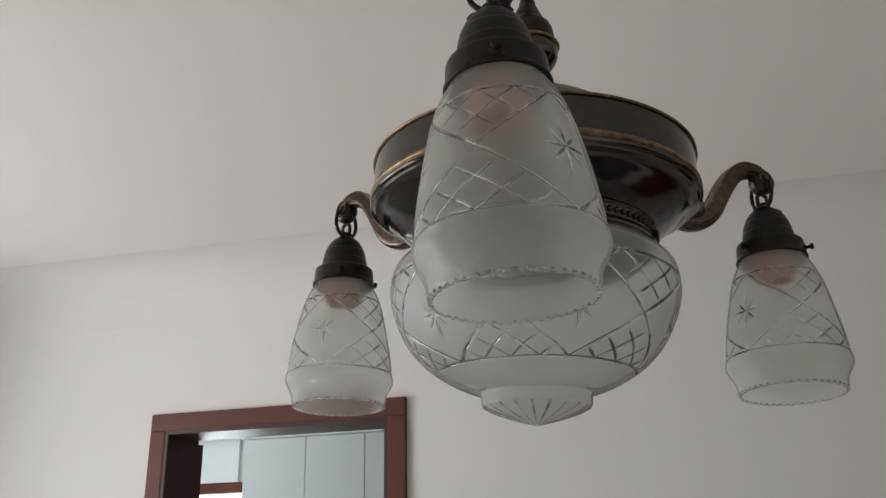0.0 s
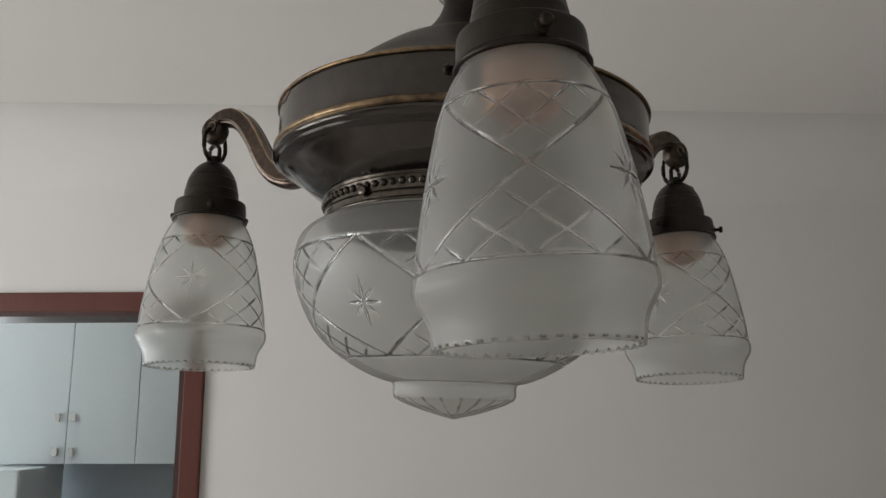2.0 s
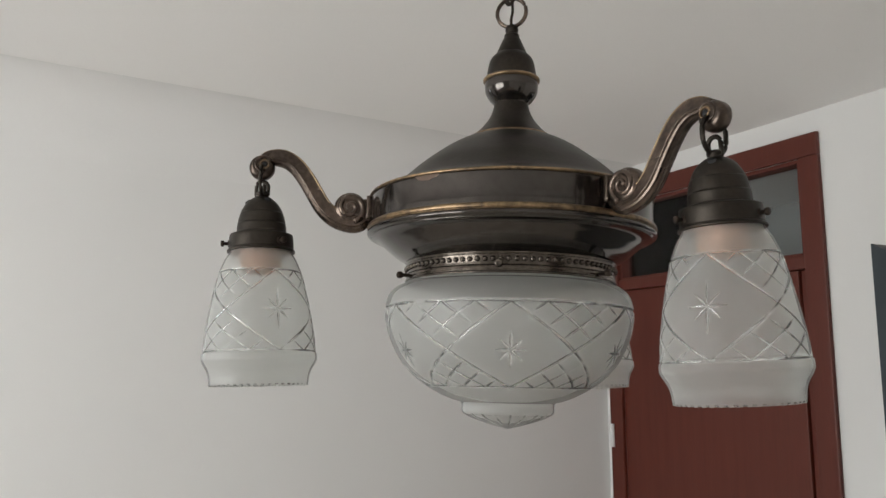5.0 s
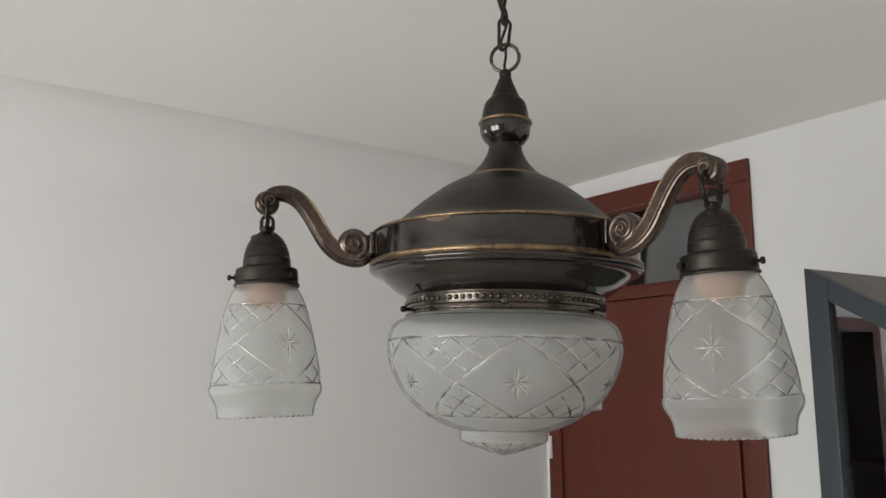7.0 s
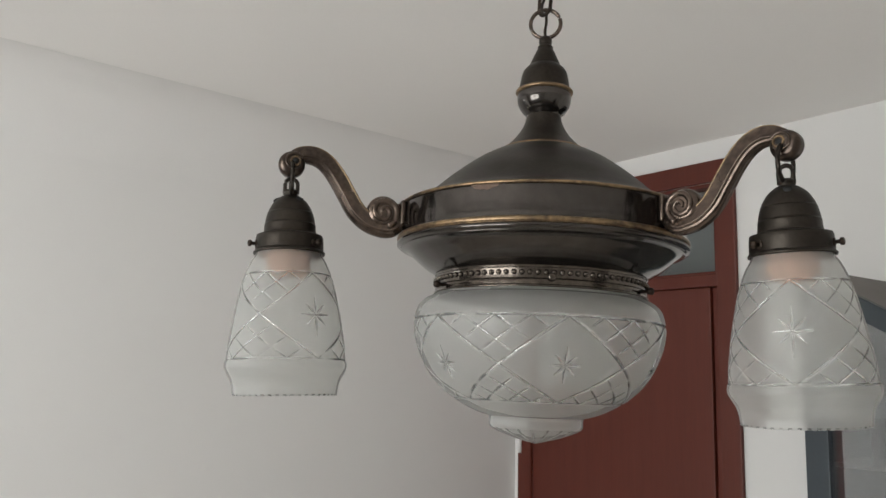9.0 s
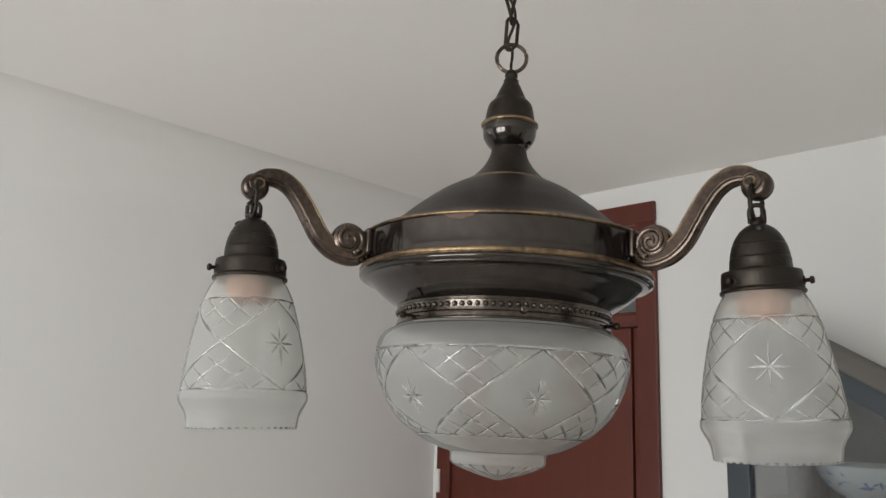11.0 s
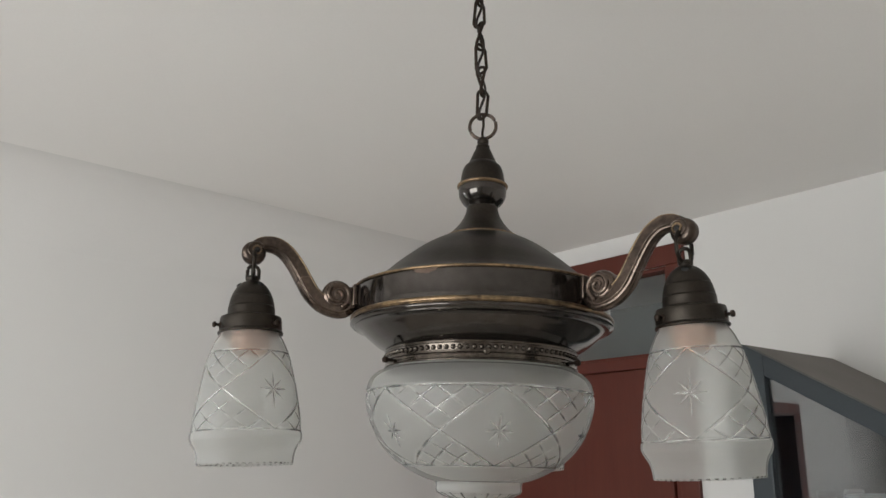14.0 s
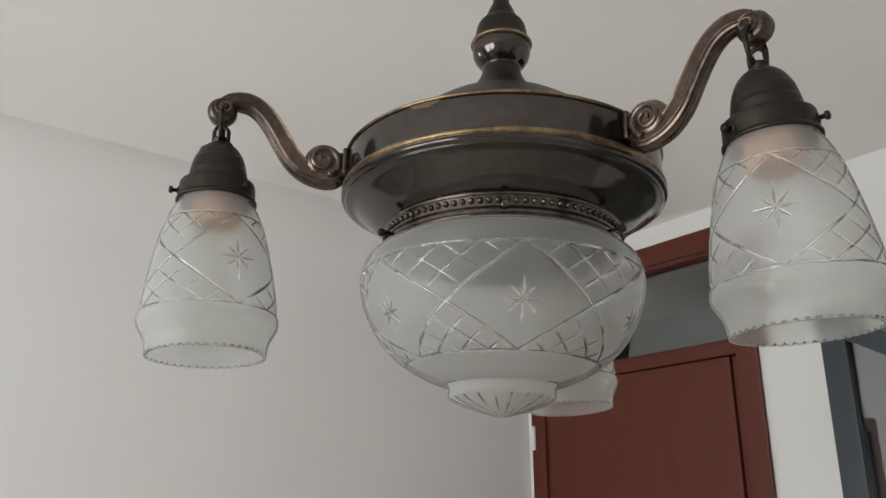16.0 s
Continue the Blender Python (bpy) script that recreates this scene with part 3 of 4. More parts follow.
# canopy on the ceiling
canopy = part("canopy", lathe_bm(smooth_profile([(2.5545, 0.0585), (2.5525, 0.0625), (2.5485, 0.0625), (2.5445, 0.058), (2.5445, 0.058), (2.5395, 0.052), (2.5355, 0.047), (2.5355, 0.047), (2.5335, 0.040), (2.5265, 0.030), (2.5225, 0.021), (2.5225, 0.021), (2.5195, 0.013), (2.5175, 0.0095)], 0.0015), 72, CAN.xy), COPPER, lamp, "brown copper ceiling rose")
part("canopy_nozzle", lathe_bm(smooth_profile([(2.5185, 0.0095), (2.5105, 0.0085), (2.5075, 0.0075), (2.5075, 0.0075), (2.5075, 0.0)], 0.002), 24, CAN.xy), BRONZE, canopy)
ros = bmesh.new()
rnd = random.Random(3)
ring = []
for i in range(60):
    a = 2 * math.pi * i / 60
    r = 0.060 + rnd.uniform(-0.003, 0.006) + 0.006 * math.cos(a - radians(80))
    ring.append((ros.verts.new((CAN.x + r * math.cos(a), CAN.y + r * math.sin(a), CEIL - 0.0005)), ros.verts.new((CAN.x + r * 0.93 * math.cos(a), CAN.y + r * 0.93 * math.sin(a), 2.5505 + rnd.uniform(0, 0.003)))))
for i in range(60):
    a, b = ring[i], ring[(i + 1) % 60]
    ros.faces.new((a[0], b[0], b[1], a[1]))
part("plaster_patch", ros, PLASTER, canopy, "rough white plaster round the ceiling rose")

# chain
z_hi, z_lo, count = 2.5115, 2.2255, 9
for i in range(count):
    f = (i + 0.5) / count
    c = CAN * (1 - f) + Vector((0, 0, z_hi + (z_lo - z_hi) * f))
    part("chain_link", oval_link(c, 0.0195, 0.0072, 0.0020, radians(-38 + (90 if i % 2 else 0) + 12 * math.sin(i * 2.1)), 0.09 * math.sin(i * 1.7), 0.75), IRON, lamp, "twisted dark chain link" if i == 0 else "")
flex = []
for i in range(120):
    f = i / 119
    c = CAN * (1 - f) + Vector((0, 0, 2.506 + (2.222 - 2.506) * f))
    a = 2 * math.pi * 4.5 * f
    flex.append(c + Vector((0.0042 * math.cos(a), 0.0042 * math.sin(a), 0)))
part("flex", sweep_bm(flex, circle_section(0.0017, 8)), FLEX, lamp, "brown cloth-covered flex wound through the chain")
tor = [Vector((0.0165 * math.cos(a) * math.cos(radians(-48)), 0.0165 * math.cos(a) * math.sin(radians(-48)), 2.2120 + 0.0165 * math.sin(a))) for a in (2 * math.pi * i / 40 for i in range(40))]
part("suspension_ring", sweep_bm(tor, circle_section(0.0022, 10), closed=True), BRONZE, lamp, "round bronze ring")
part("flex_strand", sweep_bm(curve_points([(0.001, 0, 2.226), (0.002, 0.001, 2.214), (-0.001, 0, 2.203), (0, 0, 2.192)]), circle_section(0.0016, 8)), IRON, lamp)

# turned body
finial = part("finial", lathe_bm(smooth_profile([(2.1955, 0.0), (2.1945, 0.0045), (2.190, 0.0072), (2.185, 0.0066), (2.1835, 0.0070), (2.1835, 0.0070), (2.1825, 0.0085), (2.1805, 0.0082), (2.1745, 0.0110), (2.163, 0.0160), (2.160, 0.0172), (2.160, 0.0172), (2.155, 0.0222), (2.149, 0.0248), (2.138, 0.0268), (2.1315, 0.0276)], 0.0015), 64), BRONZE_MATT, lamp, basis=BODY)
part("finial_rim", lathe_bm(smooth_profile([(2.1318, 0.0272), (2.1315, 0.0300), (2.1300, 0.0312), (2.1283, 0.0308), (2.1275, 0.0290), (2.1275, 0.0272)], 0.0006), 64), BRASS, finial, "worn brass rim")
part("ball", lathe_bm(smooth_profile([(2.1278, 0.0288), (2.1225, 0.0292), (2.1150, 0.0280), (2.1080, 0.0240), (2.1030, 0.0192), (2.1000, 0.0180)], 0.0012), 64), BRONZE_SHINY, lamp, "polished dark bronze ball", basis=BODY)
part("trumpet", lathe_bm(smooth_profile([(2.1030, 0.0186), (2.0960, 0.0198), (2.0890, 0.0225), (2.0810, 0.0272), (2.0730, 0.0337), (2.0665, 0.0402), (2.0640, 0.0425)], 0.0015), 72), BRONZE_MATT, lamp, basis=BODY)
part("trumpet_bead", lathe_bm(smooth_profile([(2.0645, 0.0420), (2.0642, 0.0440), (2.0630, 0.0452), (2.0615, 0.0455)], 0.0006), 72), BRASS, lamp, "thin brass bead", basis=BODY)
part("dome", lathe_bm(smooth_profile([(2.0624, 0.0440), (2.0598, 0.0510), (2.0546, 0.0615), (2.0456, 0.0760), (2.0283, 0.0985), (2.0136, 0.1150), (2.0042, 0.1265), (1.9989, 0.1360), (1.9989, 0.1360), (1.9963, 0.1440), (1.9942, 0.1478)], 0.002), 96), BRONZE_MATT, lamp, basis=BODY)
part("dome_edge", lathe_bm(smooth_profile([(1.9952, 0.1470), (1.9952, 0.1495), (1.9937, 0.1508), (1.9923, 0.1503), (1.9923, 0.1485)], 0.0006), 120), BRASS, lamp, "worn brass edge", basis=BODY)
part("band", lathe_bm([(1.9933, 0.1480), (1.9928, 0.1488), (1.9904, 0.1490), (1.9680, 0.1488), (1.9633, 0.1488), (1.9614, 0.1490)], 144), BRONZE_SHINY, lamp, "polished dark bronze band", basis=BODY)
worn = bmesh.new()
rnd = random.Random(11)
top, low = [], []
for i in range(15):
    a = radians(202.5 + 10.5 * i / 14)
    d = 0.0010 + 0.0042 * math.sin(math.pi * i / 14) ** 0.6 * (0.75 + 0.5 * rnd.random())
    for row, z in ((top, 1.9920), (low, 1.9920 - d)):
        row.append(worn.verts.new((0.14925 * math.cos(a), 0.14925 * math.sin(a), z)))
for i in range(14):
    worn.faces.new((top[i], top[i + 1], low[i + 1], low[i]))
part("worn_patch", worn, WORN, lamp, "bare patch where the lacquer has flaked", basis=BODY)
part("brass_moulding", lathe_bm(smooth_profile([(1.9623, 0.1485), (1.9621, 0.1508), (1.9604, 0.1522), (1.9580, 0.1520), (1.9568, 0.1505), (1.9568, 0.1505), (1.9558, 0.1512), (1.9558, 0.1512)], 0.0005), 144), BRASS, lamp, "brass moulding", basis=BODY)
part("dish", lathe_bm(smooth_profile([(1.9564, 0.1508), (1.9549, 0.1522), (1.9523, 0.1518), (1.9499, 0.1480), (1.9499, 0.1480), (1.9470, 0.1402), (1.9408, 0.1330), (1.9326, 0.1230), (1.9269, 0.1140), (1.9245, 0.1100)], 0.0012), 144), BRONZE_SHINY, lamp, "polished dark bronze dish", basis=BODY)
gal = part("gallery", lathe_bm(smooth_profile([(1.9250, 0.1070), (1.9250, 0.1098), (1.9250, 0.1098), (1.9234, 0.1110), (1.9218, 0.1098), (1.9218, 0.1098), (1.9160, 0.1092), (1.9115, 0.1092), (1.9115, 0.1092), (1.9085, 0.1100), (1.9062, 0.1100), (1.9050, 0.1112), (1.9036, 0.1110), (1.9036, 0.1080)], 0.0008), 144), NICKEL, lamp, "bronze shade gallery with a row of beads", basis=BODY)
bead_bm = bmesh.new()
bmesh.ops.create_uvsphere(bead_bm, u_segments=10, v_segments=6, radius=0.0027)
bead_me = bpy.data.meshes.new("bead")
bead_bm.to_mesh(bead_me)
bead_bm.free()
bead_me.shade_smooth()
bead_me.materials.append(NICKEL)
for i in range(92):
    a = 2 * math.pi * i / 92
    part("bead", bead_me, None, gal, basis=Matrix.Translation((0.1095 * math.cos(a), 0.1095 * math.sin(a), 1.9172)))


def screw_bm(length=0.012, r=0.0022, head=0.0042):
    """A knurled thumbscrew along +x from the origin."""
    bm = lathe_bm([(0, 0), (0, r), (length * 0.62, r), (length * 0.62, head), (length * 0.75, head * 1.05), (length * 0.92, head), (length, head * 0.6), (length, 0)], 14)
    bmesh.ops.rotate(bm, verts=bm.verts, matrix=Matrix.Rotation(math.pi / 2, 3, "Y"))
    return bm


for a in (233.7, 353.7, 113.7):
    part("rivet", screw_bm(0.005, 0.0024, 0.0036), NICKEL, gal, basis=pose(0, 0, 1.9130, 0, 0, a) @ Matrix.Translation((0.1085, 0, 0)))
for a in (170.7, 290.7, 50.7):
    part("thumbscrew", screw_bm(0.014, 0.0019, 0.0034), IRON, gal, basis=pose(0, 0, 1.9085, 0, 0, a) @ Matrix.Translation((0.109, 0, 0)))


# cut glass
def cut_glass(name, profile, z_top, z_low, stars, phase, width, teeth=0, n=360, star_r=0.012, knob=None, step=0.0013, inner=0.003, depth=0.0014):
    """A turned frosted glass with wheel-cut diamonds, hatching and stars between two rings. Returns a mesh with an outer and an inner skin."""
    prof = smooth_profile(profile, step)
    z = np.array([p[0] for p in prof])
    r = np.array([p[1] for p in prof])
    s = np.concatenate([[0], np.cumsum(np.hypot(np.diff(z), np.diff(r)))])
    st, sl = np.interp(-z_top, -z, s), np.interp(-z_low, -z, s)
    th = np.arange(n) * 2 * math.pi / n
    S, T = np.meshgrid(s, th, indexing="ij")
    Rr, Zz = np.meshgrid(r, th, indexing="ij")[0], np.meshgrid(z, th, indexing="ij")[0]
    H = math.pi / stars
    L = sl - st
    b = 1 - 2 * (S - st) / L                       # 1 at the upper ring, -1 at the lower
    a = ((T - radians(phase)) / H + 1) % 2 - 1     # -1 .. 1 round each star
    ga, gb = 1 / (H * np.maximum(Rr, 0.01)), 2 / L
    g = np.hypot(ga, gb)
    cut = np.zeros_like(S)
    def groove(dist, w, depth=1.0):
        return np.maximum(0, 1 - dist / w) * depth
    inside = (np.abs(b) <= 1.0)
    m = np.abs(a) + np.abs(b)
    cut = np.maximum(cut, groove(np.abs(m - 1) / g, width) * inside)
    # each triangle between two diamonds is crossed by three strokes either way, tapering at their ends
    c = a % 2 - 1
    u, v = np.abs(b) + c, np.abs(b) - c
    hatch = inside & (m > 1)
    for k in (0.5, 1.0, 1.5):
        for p, q in ((u, v), (v, u)):
            ends = np.clip(np.minimum(q - 0.02, 2 - k - q + 0.12) / 0.22, 0.0, 1.0) ** 0.6
            cut = np.maximum(cut, groove(np.abs(p - k) / g, width * 0.85 * np.maximum(ends, 0.05), 0.9 * ends) * hatch)
    for ss, w in ((st, 0.9), (sl, 0.8)):
        cut = np.maximum(cut, groove(np.abs(S - ss), width * w))
    # eight-pointed stars
    du, dv = a * H * Rr, (S - (st + sl) / 2)
    rho, ang = np.hypot(du, dv), np.arctan2(du, dv)
    for k in range(8):
        d = np.abs((ang - k * math.pi / 4 + math.pi) % (2 * math.pi) - math.pi)
        reach = star_r * (1.25 if k % 4 == 0 else 0.9)
        across = rho * np.sin(np.minimum(d, math.pi / 2))
        w = width * 1.15 * np.clip(np.minimum(rho / (0.35 * reach), (reach - rho) / (0.65 * reach)), 0.0, 1) + 1e-6
        cut = np.maximum(cut, np.where((d < 0.6) & (rho < reach), np.clip(1 - across / w, 0, 1), 0))
    if knob:
        zone = (Zz < knob) & (Rr > 0.004)
        ray = np.abs((T * 20 / (2 * math.pi)) % 1 - 0.5) * 2
        cut = np.maximum(cut, np.where(zone, 0.5 * np.clip(1.0 - 3.0 * ray, 0, 1), 0))
    wob = 0.00025 * np.sin(3 * T + 40 * Zz)
    Ro = Rr - depth * cut + wob * (Rr > 0.01)
    Zo = Zz.copy()
    if teeth:
        saw = np.abs((T * teeth / (2 * math.pi)) % 1 - 0.5) * 2
        Zo[-1] += 0.0030 * np.clip(saw * 1.6 - 0.6, 0, 1)[-1]
        cut[-3:] = np.maximum(cut[-3:], 0.15 + 0.25 * (saw[-3:] > 0.5))
    V = np.stack([Ro * np.cos(T), Ro * np.sin(T), Zo], -1).reshape(-1, 3)
    rows_n = len(z)
    i, j = np.meshgrid(np.arange(rows_n - 1), np.arange(n), indexing="ij")
    j2 = (j + 1) % n
    F = np.stack([i * n + j, i * n + j2, (i + 1) * n + j2, (i + 1) * n + j], -1).reshape(-1, 4)
    # inner skin, plain
    ri = np.maximum(r - inner, 0.0)
    zi = z.copy()
    if not teeth:
        zi = zi + np.where(r < 0.06, inner, 0)
    n2 = 72
    pick = list(range(0, rows_n - 1, 4)) + [rows_n - 1]
    t2 = np.arange(n2) * 2 * math.pi / n2
    VI = np.array([[ri[p] * math.cos(t), ri[p] * math.sin(t), zi[p]] for p in pick for t in t2])
    o = len(V)
    FI = [(o + (k + 1) * n2 + q, o + (k + 1) * n2 + (q + 1) % n2, o + k * n2 + (q + 1) % n2, o + k * n2 + q) for k in range(len(pick) - 1) for q in range(n2)]
    rim = []
    if teeth:
        last, lo = (rows_n - 1) * n, o + (len(pick) - 1) * n2
        for q in range(n):
            p0, p1 = lo + (q * n2 // n) % n2, lo + ((q + 1) * n2 // n) % n2
            f = [last + q, last + (q + 1) % n, p1, p0]
            rim.append(tuple(dict.fromkeys(f)))
    me = bpy.data.meshes.new(name)
    me.from_pydata(np.concatenate([V, VI]).tolist(), [], F.tolist() + FI + rim)
    me.shade_smooth()
    at = me.attributes.new("cut", "FLOAT", "POINT")
    vals = np.zeros(len(V) + len(VI), dtype=np.float32)
    vals[:len(V)] = cut.reshape(-1)
    at.data.foreach_set("value", vals)
    me.materials.append(FROST)
    me.materials.append(INNER)
    idx = np.zeros(len(me.polygons), dtype=np.int32)
    idx[len(F):len(F) + len(FI)] = 1
    me.polygons.foreach_set("material_index", idx)
    me.update()
    return me


bowl_me = cut_glass("bowl_shade", [(1.9060, 0.1060), (1.9015, 0.1110), (1.8980, 0.1185), (1.8900, 0.1255), (1.8770, 0.1287), (1.8640, 0.1284), (1.8470, 0.1240), (1.8300, 0.1162), (1.8170, 0.1075), (1.8050, 0.0955), (1.7965, 0.0830), (1.7890, 0.0690), (1.7840, 0.0560), (1.7825, 0.0492), (1.7825, 0.0492), (1.7795, 0.0478), (1.7735, 0.0478), (1.7705, 0.0462), (1.7705, 0.0462), (1.7660, 0.0370), (1.7600, 0.0190), (1.7555, 0.0012)],
                    1.8765, 1.7985, 6, 240.5, 0.0021, n=960, star_r=0.0165, knob=1.7712, step=0.0008)
bowl_shade = part("bowl_shade", bowl_me, None, lamp, "frosted glass bowl cut with diamonds and stars", basis=BODY @ Matrix.Translation((-0.002, -0.001, 0)))

shade_me = cut_glass("shade", [(1.9380, 0.0305), (1.9310, 0.0322), (1.9230, 0.0367), (1.9110, 0.0416), (1.8980, 0.0453), (1.8710, 0.0509), (1.8460, 0.0549), (1.8310, 0.0562), (1.8310, 0.0562), (1.8270, 0.0574), (1.8215, 0.0575), (1.8165, 0.0554), (1.8110, 0.0522), (1.8050, 0.0502), (1.7955, 0.0490)],
                     1.9095, 1.8290, 3, 0.0, 0.0015, teeth=46, n=736, star_r=0.0165, step=0.0007, inner=0.0028, depth=0.0008)

# arms
RB = 0.2636
arm_path = curve_points([(0.1530, 0, 1.9830), (0.1532, 0, 1.9755), (0.1562, 0, 1.9690), (0.1630, 0, 1.9655), (0.1720, 0, 1.9650), (0.1860, 0, 1.9695), (0.1985, 0, 1.9800), (0.2080, 0, 1.9945), (0.2180, 0, 2.0105), (0.2290, 0, 2.0240), (0.2410, 0, 2.0315), (0.2540, 0, 2.0325), (0.2640, 0, 2.0290)], 9)


# half of the arm's section, from the middle of its back to the middle of its belly: (angle, share of the radius)
CHEEK = ((0, 0.93), (12, 0.96), (24, 0.98), (33, 1.06), (40, 1.12), (47, 1.07), (52, 0.96), (62, 0.90), (76, 0.87), (90, 0.88), (102, 0.93), (108, 1.03), (114, 1.05), (119, 0.94), (126, 0.92), (133, 1.03), (139, 1.04), (144, 0.94), (151, 0.93), (158, 1.02), (165, 1.02), (171, 0.94), (180, 0.93))


def flute(t):
    """The arm's section, slimmer towards the tip and running out into the scroll at its foot."""
    w, h = 0.0100 - 0.0016 * t, 0.0104 - 0.0012 * t
    if t > 0.86:
        h *= 1 - 0.25 * (t - 0.86) / 0.14
    if t < 0.24:
        w, h = w * (0.62 + 0.38 * t / 0.24), h * (0.45 + 0.55 * t / 0.24)
    out = []
    for sgn, half in ((1, CHEEK), (-1, CHEEK[-2:0:-1])):
        for d, k in half:
            out.append((sgn * w * k * math.sin(radians(d)), h * k * math.cos(radians(d))))
    return out


def disc_bm(cx, cz, r, half, rim=0.35):
    """A rounded disc lying in the plane of the arm."""
    bm = lathe_bm(smooth_profile([(half, 0.0), (half, r * 0.45), (half * 0.92, r * 0.72), (half * 0.55, r * 0.96), (0, r), (-half * 0.55, r * 0.96), (-half * 0.92, r * 0.72), (-half, r * 0.45), (-half, 0.0)], 0.001), 40)
    bmesh.ops.rotate(bm, verts=bm.verts, matrix=Matrix.Rotation(math.pi / 2, 3, "X"))
    bmesh.ops.translate(bm, verts=bm.verts, vec=(cx, 0, cz))
    return bm


def spiral_bm(cx, cz, r0, r1, turns, half, wire, start, sgn=1):
    out = []
    for face in (1, -1):
        path = []
        for i in range(60):
            f = i / 59
            r, a = r0 + (r1 - r0) * f, start + sgn * 2 * math.pi * turns * f
            path.append(Vector((cx + r * math.cos(a), face * (half - 0.0012 + 0.0022 * f), cz + r * math.sin(a))))
        out.append(sweep_bm(path, lambda t: circle_section(wire * (1 - 0.45 * t), 8), side=(0, 1, 0)))
    return joined(*out)


arm_me = {}


def keep(name, bm, mat):
    me = bpy.data.meshes.new(name)
    bm.normal_update()
    bm.to_mesh(me)
    bm.free()
    me.shade_smooth()
    me.materials.append(mat)
    arm_me[name] = me


keep("arm", sweep_bm(arm_path, flute, side=(0, 1, 0)), BRONZE)
keep("scroll", joined(disc_bm(0.1705, 1.9800, 0.0172, 0.0098), spiral_bm(0.1705, 1.9800, 0.0150, 0.0016, 1.75, 0.0092, 0.0036, -1.9, -1)), BRONZE)
keep("tip_scroll", joined(disc_bm(0.2650, 2.0210, 0.0132, 0.0086), spiral_bm(0.2630, 2.0230, 0.0088, 0.0062, 0.85, 0.0084, 0.0019, 2.6, -1)), BRONZE)
# Black disc on the scroll paints the dark of its eye.
keep("eye", disc_bm(0.2615, 2.0235, 0.0040, 0.0092), BLACK)
keep("eye_rim", spiral_bm(0.2615, 2.0235, 0.0046, 0.0046, 1.0, 0.0092, 0.0011, 0.0), BRASS)
def lip_bm(sgn):
    """Worn bright edge along one lip of the arm, from the foot scroll to the tip."""
    n, path = len(arm_path), []
    for i in range(26, n - 3):
        d = (arm_path[i + 1] - arm_path[i - 1]).normalized()
        side = Vector((0, 1, 0))
        up = d.cross(side)
        w, h = 0.0100 - 0.0016 * i / (n - 1), 0.0104 - 0.0012 * i / (n - 1)
        if i / (n - 1) > 0.86:
            h *= 1 - 0.25 * (i / (n - 1) - 0.86) / 0.14
        path.append(arm_path[i] + side * (sgn * w * 1.08 * math.sin(radians(40))) + up * (h * 1.08 * math.cos(radians(40))))
    return sweep_bm(path, lambda t: circle_section(0.0006 + 0.0006 * math.sin(math.pi * min(t * 1.15, 1)), 6), side=(0, 1, 0))


keep("brass_line", joined(lip_bm(1), lip_bm(-1)), BRASS)
keep("mount", joined(box_bm(0.1485, 0.1535, -0.011, 0.011, 1.9680, 1.9935, 0.0015), box_bm(0.1530, 0.1585, -0.006, 0.006, 1.9705, 1.9905, 0.0015)), BRONZE)

# lamp holder parts, round their own upright axis
keep("hanger_ring", oval_link((0, 0, 2.0080), 0.0168, 0.0150, 0.0021, 0.0), BRONZE_MATT)
keep("cap_loop", joined(oval_link((0, 0, 1.9985), 0.0100, 0.0062, 0.0020, math.pi / 2), lathe_bm(smooth_profile([(1.9975, 0.0), (1.9970, 0.0050), (1.9945, 0.0072), (1.9915, 0.0060), (1.9900, 0.0070)], 0.0008), 24)), BRONZE_MATT)
keep("cap", lathe_bm(smooth_profile([(1.9910, 0.0055), (1.9898, 0.0095), (1.9845, 0.0158), (1.9775, 0.0202), (1.9730, 0.0220), (1.9730, 0.0220), (1.9726, 0.0223), (1.9660, 0.0239), (1.9615, 0.0246), (1.9615, 0.0246), (1.9611, 0.0249), (1.9545, 0.0253), (1.9515, 0.0258), (1.9515, 0.0258), (1.9500, 0.0320), (1.9500, 0.0320), (1.9470, 0.0327), (1.9350, 0.0332), (1.9350, 0.0332), (1.9335, 0.0347), (1.9318, 0.0346), (1.9318, 0.0325)], 0.0012), 64), BRONZE_MATT)
# No opening is cut: a black disc on the cap paints the hole's shade.
hole = lathe_bm([(0.0008, 0.0), (0.0, 0.0034), (-0.0020, 0.0036)], 14)
bmesh.ops.rotate(hole, verts=hole.verts, matrix=Matrix.Rotation(radians(33), 3, "Y"))
bmesh.ops.translate(hole, verts=hole.verts, vec=(0.0146, 0, 1.9868))
keep("vent_hole_disc", hole, BLACK)
keep("socket", lathe_bm(smooth_profile([(1.9480, 0.0), (1.9480, 0.0215), (1.9480, 0.0215), (1.9180, 0.0215), (1.9140, 0.0205), (1.9140, 0.0205), (1.9120, 0.0170), (1.9300, 0.0160), (1.9320, 0.0)], 0.003), 40), SOCKET)
collar = lathe_bm([(0, 0.0), (0, 0.0040), (0.0012, 0.0036), (0.0014, 0.0)], 16)
bmesh.ops.rotate(collar, verts=collar.verts, matrix=Matrix.Rotation(math.pi / 2, 3, "Y"))
keep("screw", joined(screw_bm(0.0085, 0.0017, 0.0031), collar), IRON)

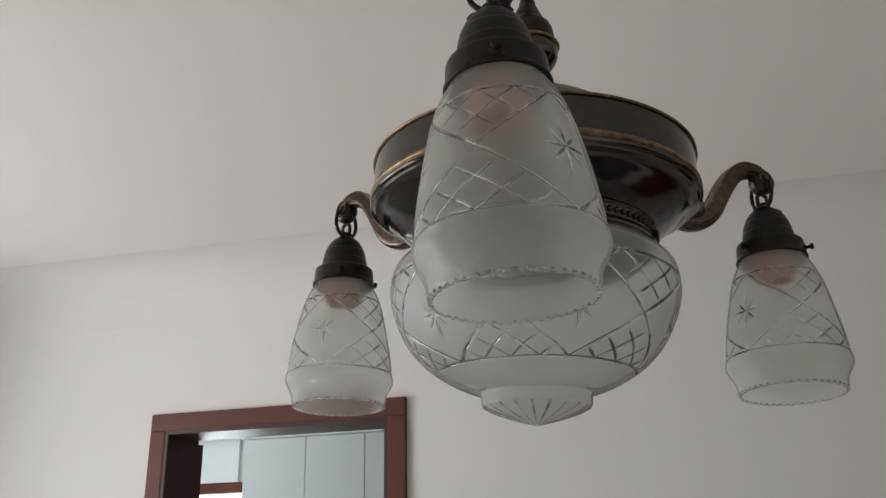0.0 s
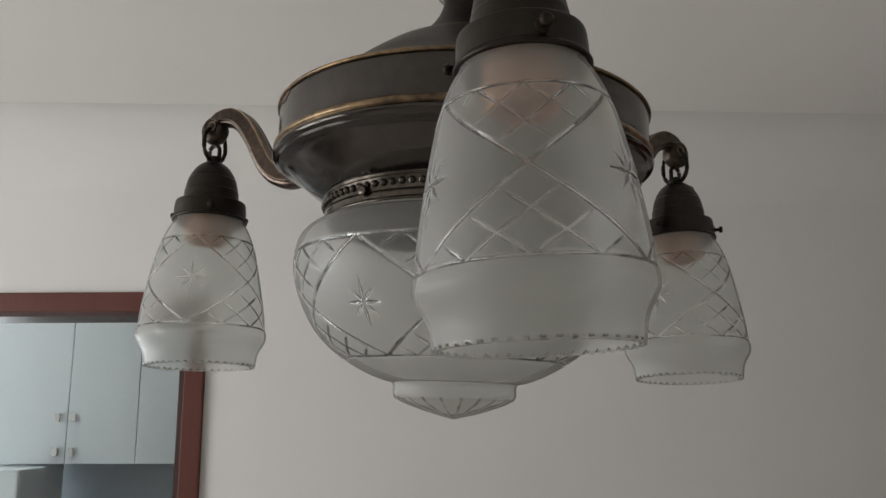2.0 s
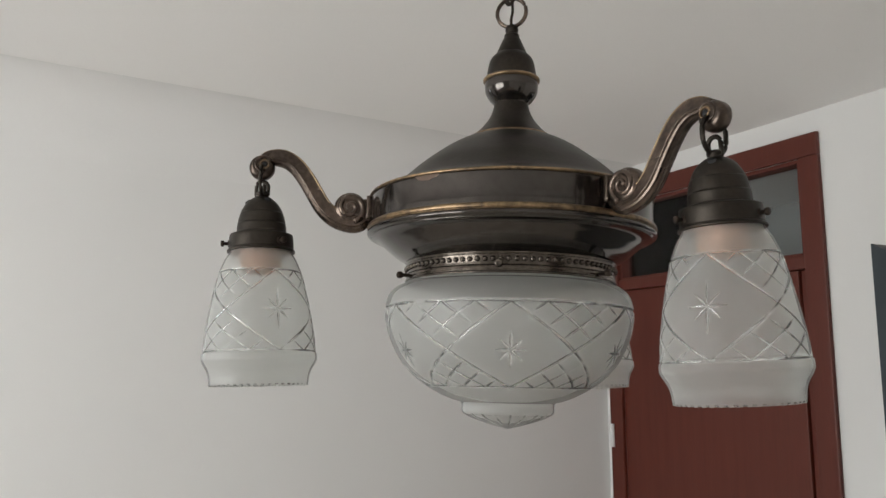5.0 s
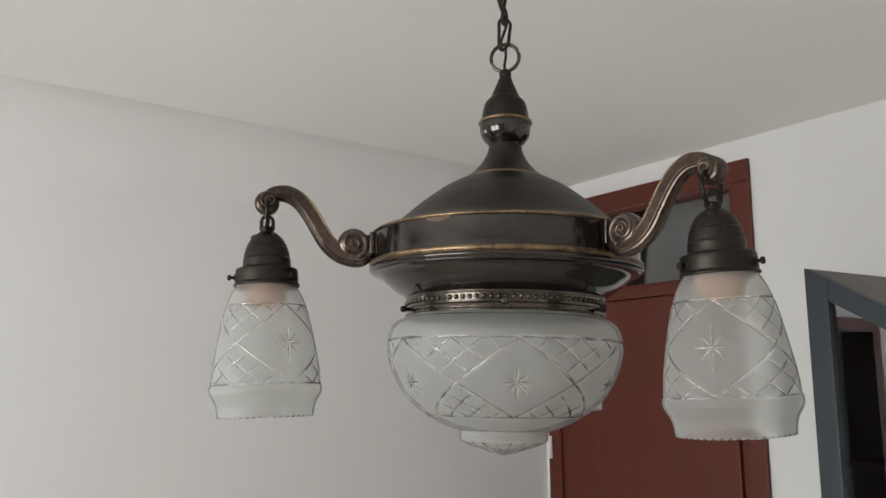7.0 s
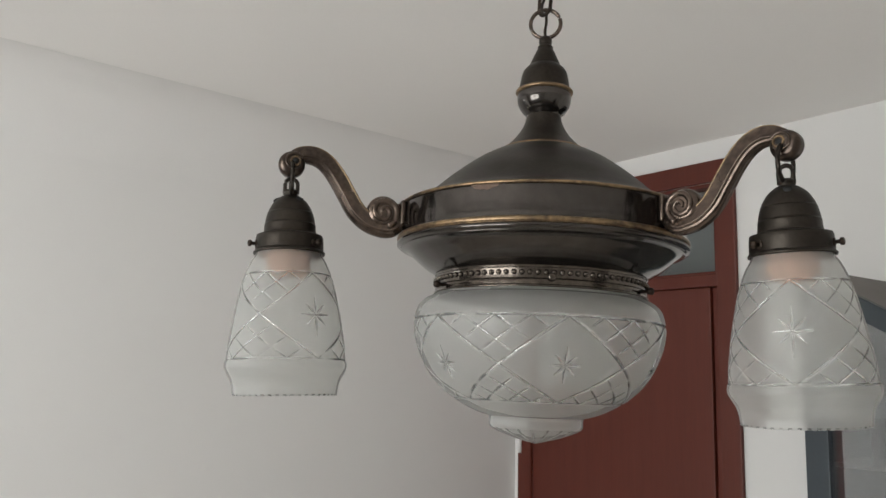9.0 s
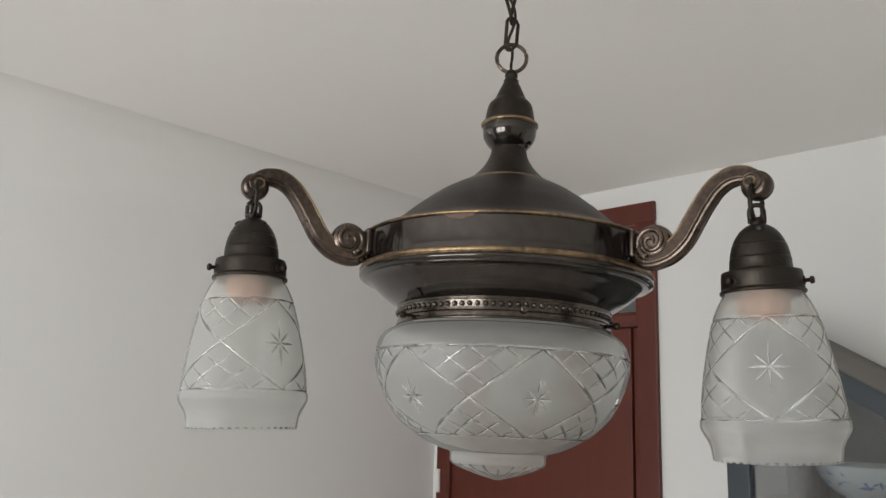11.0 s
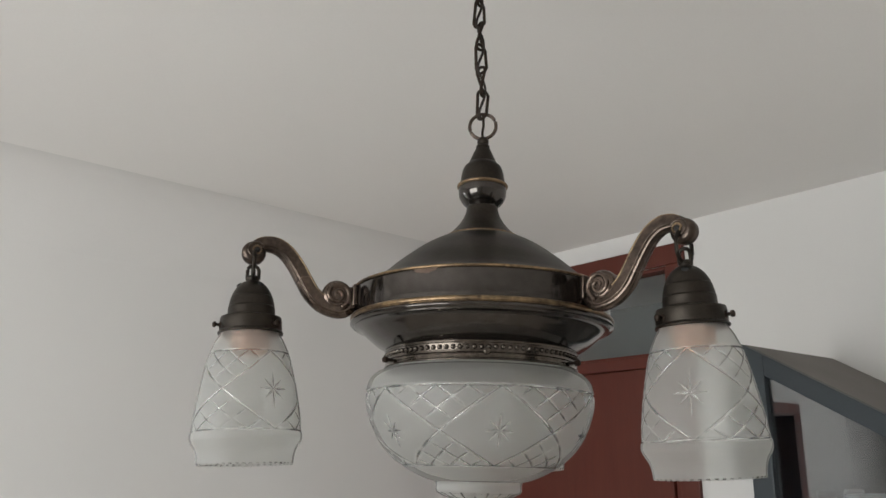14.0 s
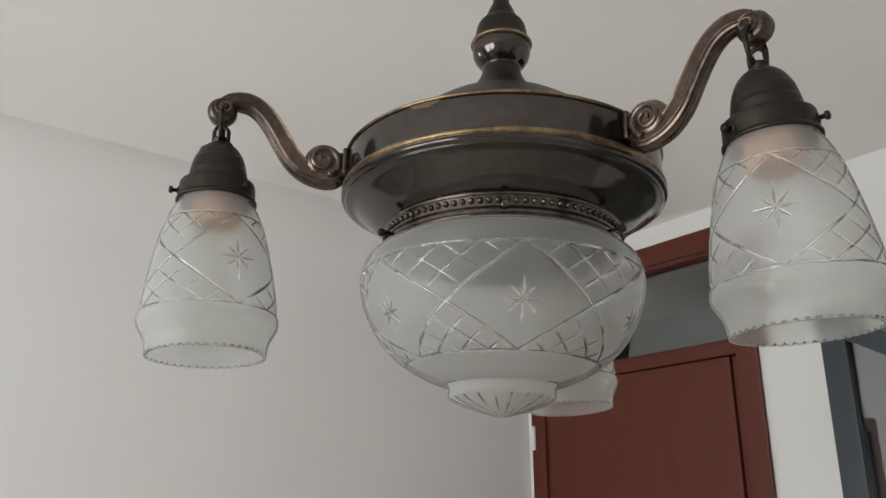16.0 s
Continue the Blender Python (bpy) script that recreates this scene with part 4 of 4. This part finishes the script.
for angle, drop, spin, lean in ((157.93, 0.0018, 273.3, (-0.001, -0.008)), (277.93, 0.0045, 203.8, (0.006, -0.004)), (37.93, 0.0, 107.3, (-0.003, -0.015))):
    screws = {157.93: 168, 277.93: 162, 37.93: 345}[angle] - spin
    turn = BODY @ pose(0, 0, 0, 0, 0, angle)
    arm = part("arm", arm_me["arm"], None, lamp, "ribbed S-shaped bronze arm", turn)
    part("scroll", arm_me["scroll"], None, arm, basis=Matrix())
    part("tip_scroll", arm_me["tip_scroll"], None, arm, basis=Matrix())
    part("eye", arm_me["eye"], None, arm, basis=Matrix())
    part("eye_rim", arm_me["eye_rim"], None, arm, "worn brass rim", basis=Matrix())
    part("brass_line", arm_me["brass_line"], None, arm, "worn brass ridge", basis=Matrix())
    part("mount", arm_me["mount"], None, arm, basis=Matrix())
    # the holder hangs from the arm's tip and leans a little
    hang = Matrix.Translation((0, 0, 1.995)) @ Matrix.Rotation(lean[1] / 0.2, 4, "X") @ Matrix.Rotation(lean[0] / 0.2, 4, "Y").inverted() @ Matrix.Translation((0, 0, -1.995))
    at = Matrix.Translation(turn @ Vector((RB, 0, 1.995)) - Vector((0, 0, 1.995 + drop)))
    part("hanger_ring", arm_me["hanger_ring"], None, lamp, basis=at @ pose(0, 0, drop / 2, 0, 0, angle + 87.3))
    cap = part("cap", arm_me["cap"], None, lamp, "matt bronze lamp cap", at @ hang @ pose(0, 0, 0, 0, 0, spin))
    part("cap_loop", arm_me["cap_loop"], None, cap, basis=pose(0, 0, 0, 0, 0, angle + 87.3 - spin))
    for k in range(3):
        part("vent_hole_disc", arm_me["vent_hole_disc"], None, cap, basis=pose(0, 0, 0, 0, 0, 6 + 120 * k))
        part("screw", arm_me["screw"], None, cap, basis=pose(0, 0, 1.9405, 0, 0, screws + 120 * k) @ Matrix.Translation((0.0325, 0, 0)))
    part("socket", arm_me["socket"], None, cap, "peach-coloured lamp socket", Matrix())
    part("shade", shade_me, None, lamp, "frosted glass shade cut with diamonds and stars", at @ hang @ pose(0, 0, 0, 0, 0, spin))
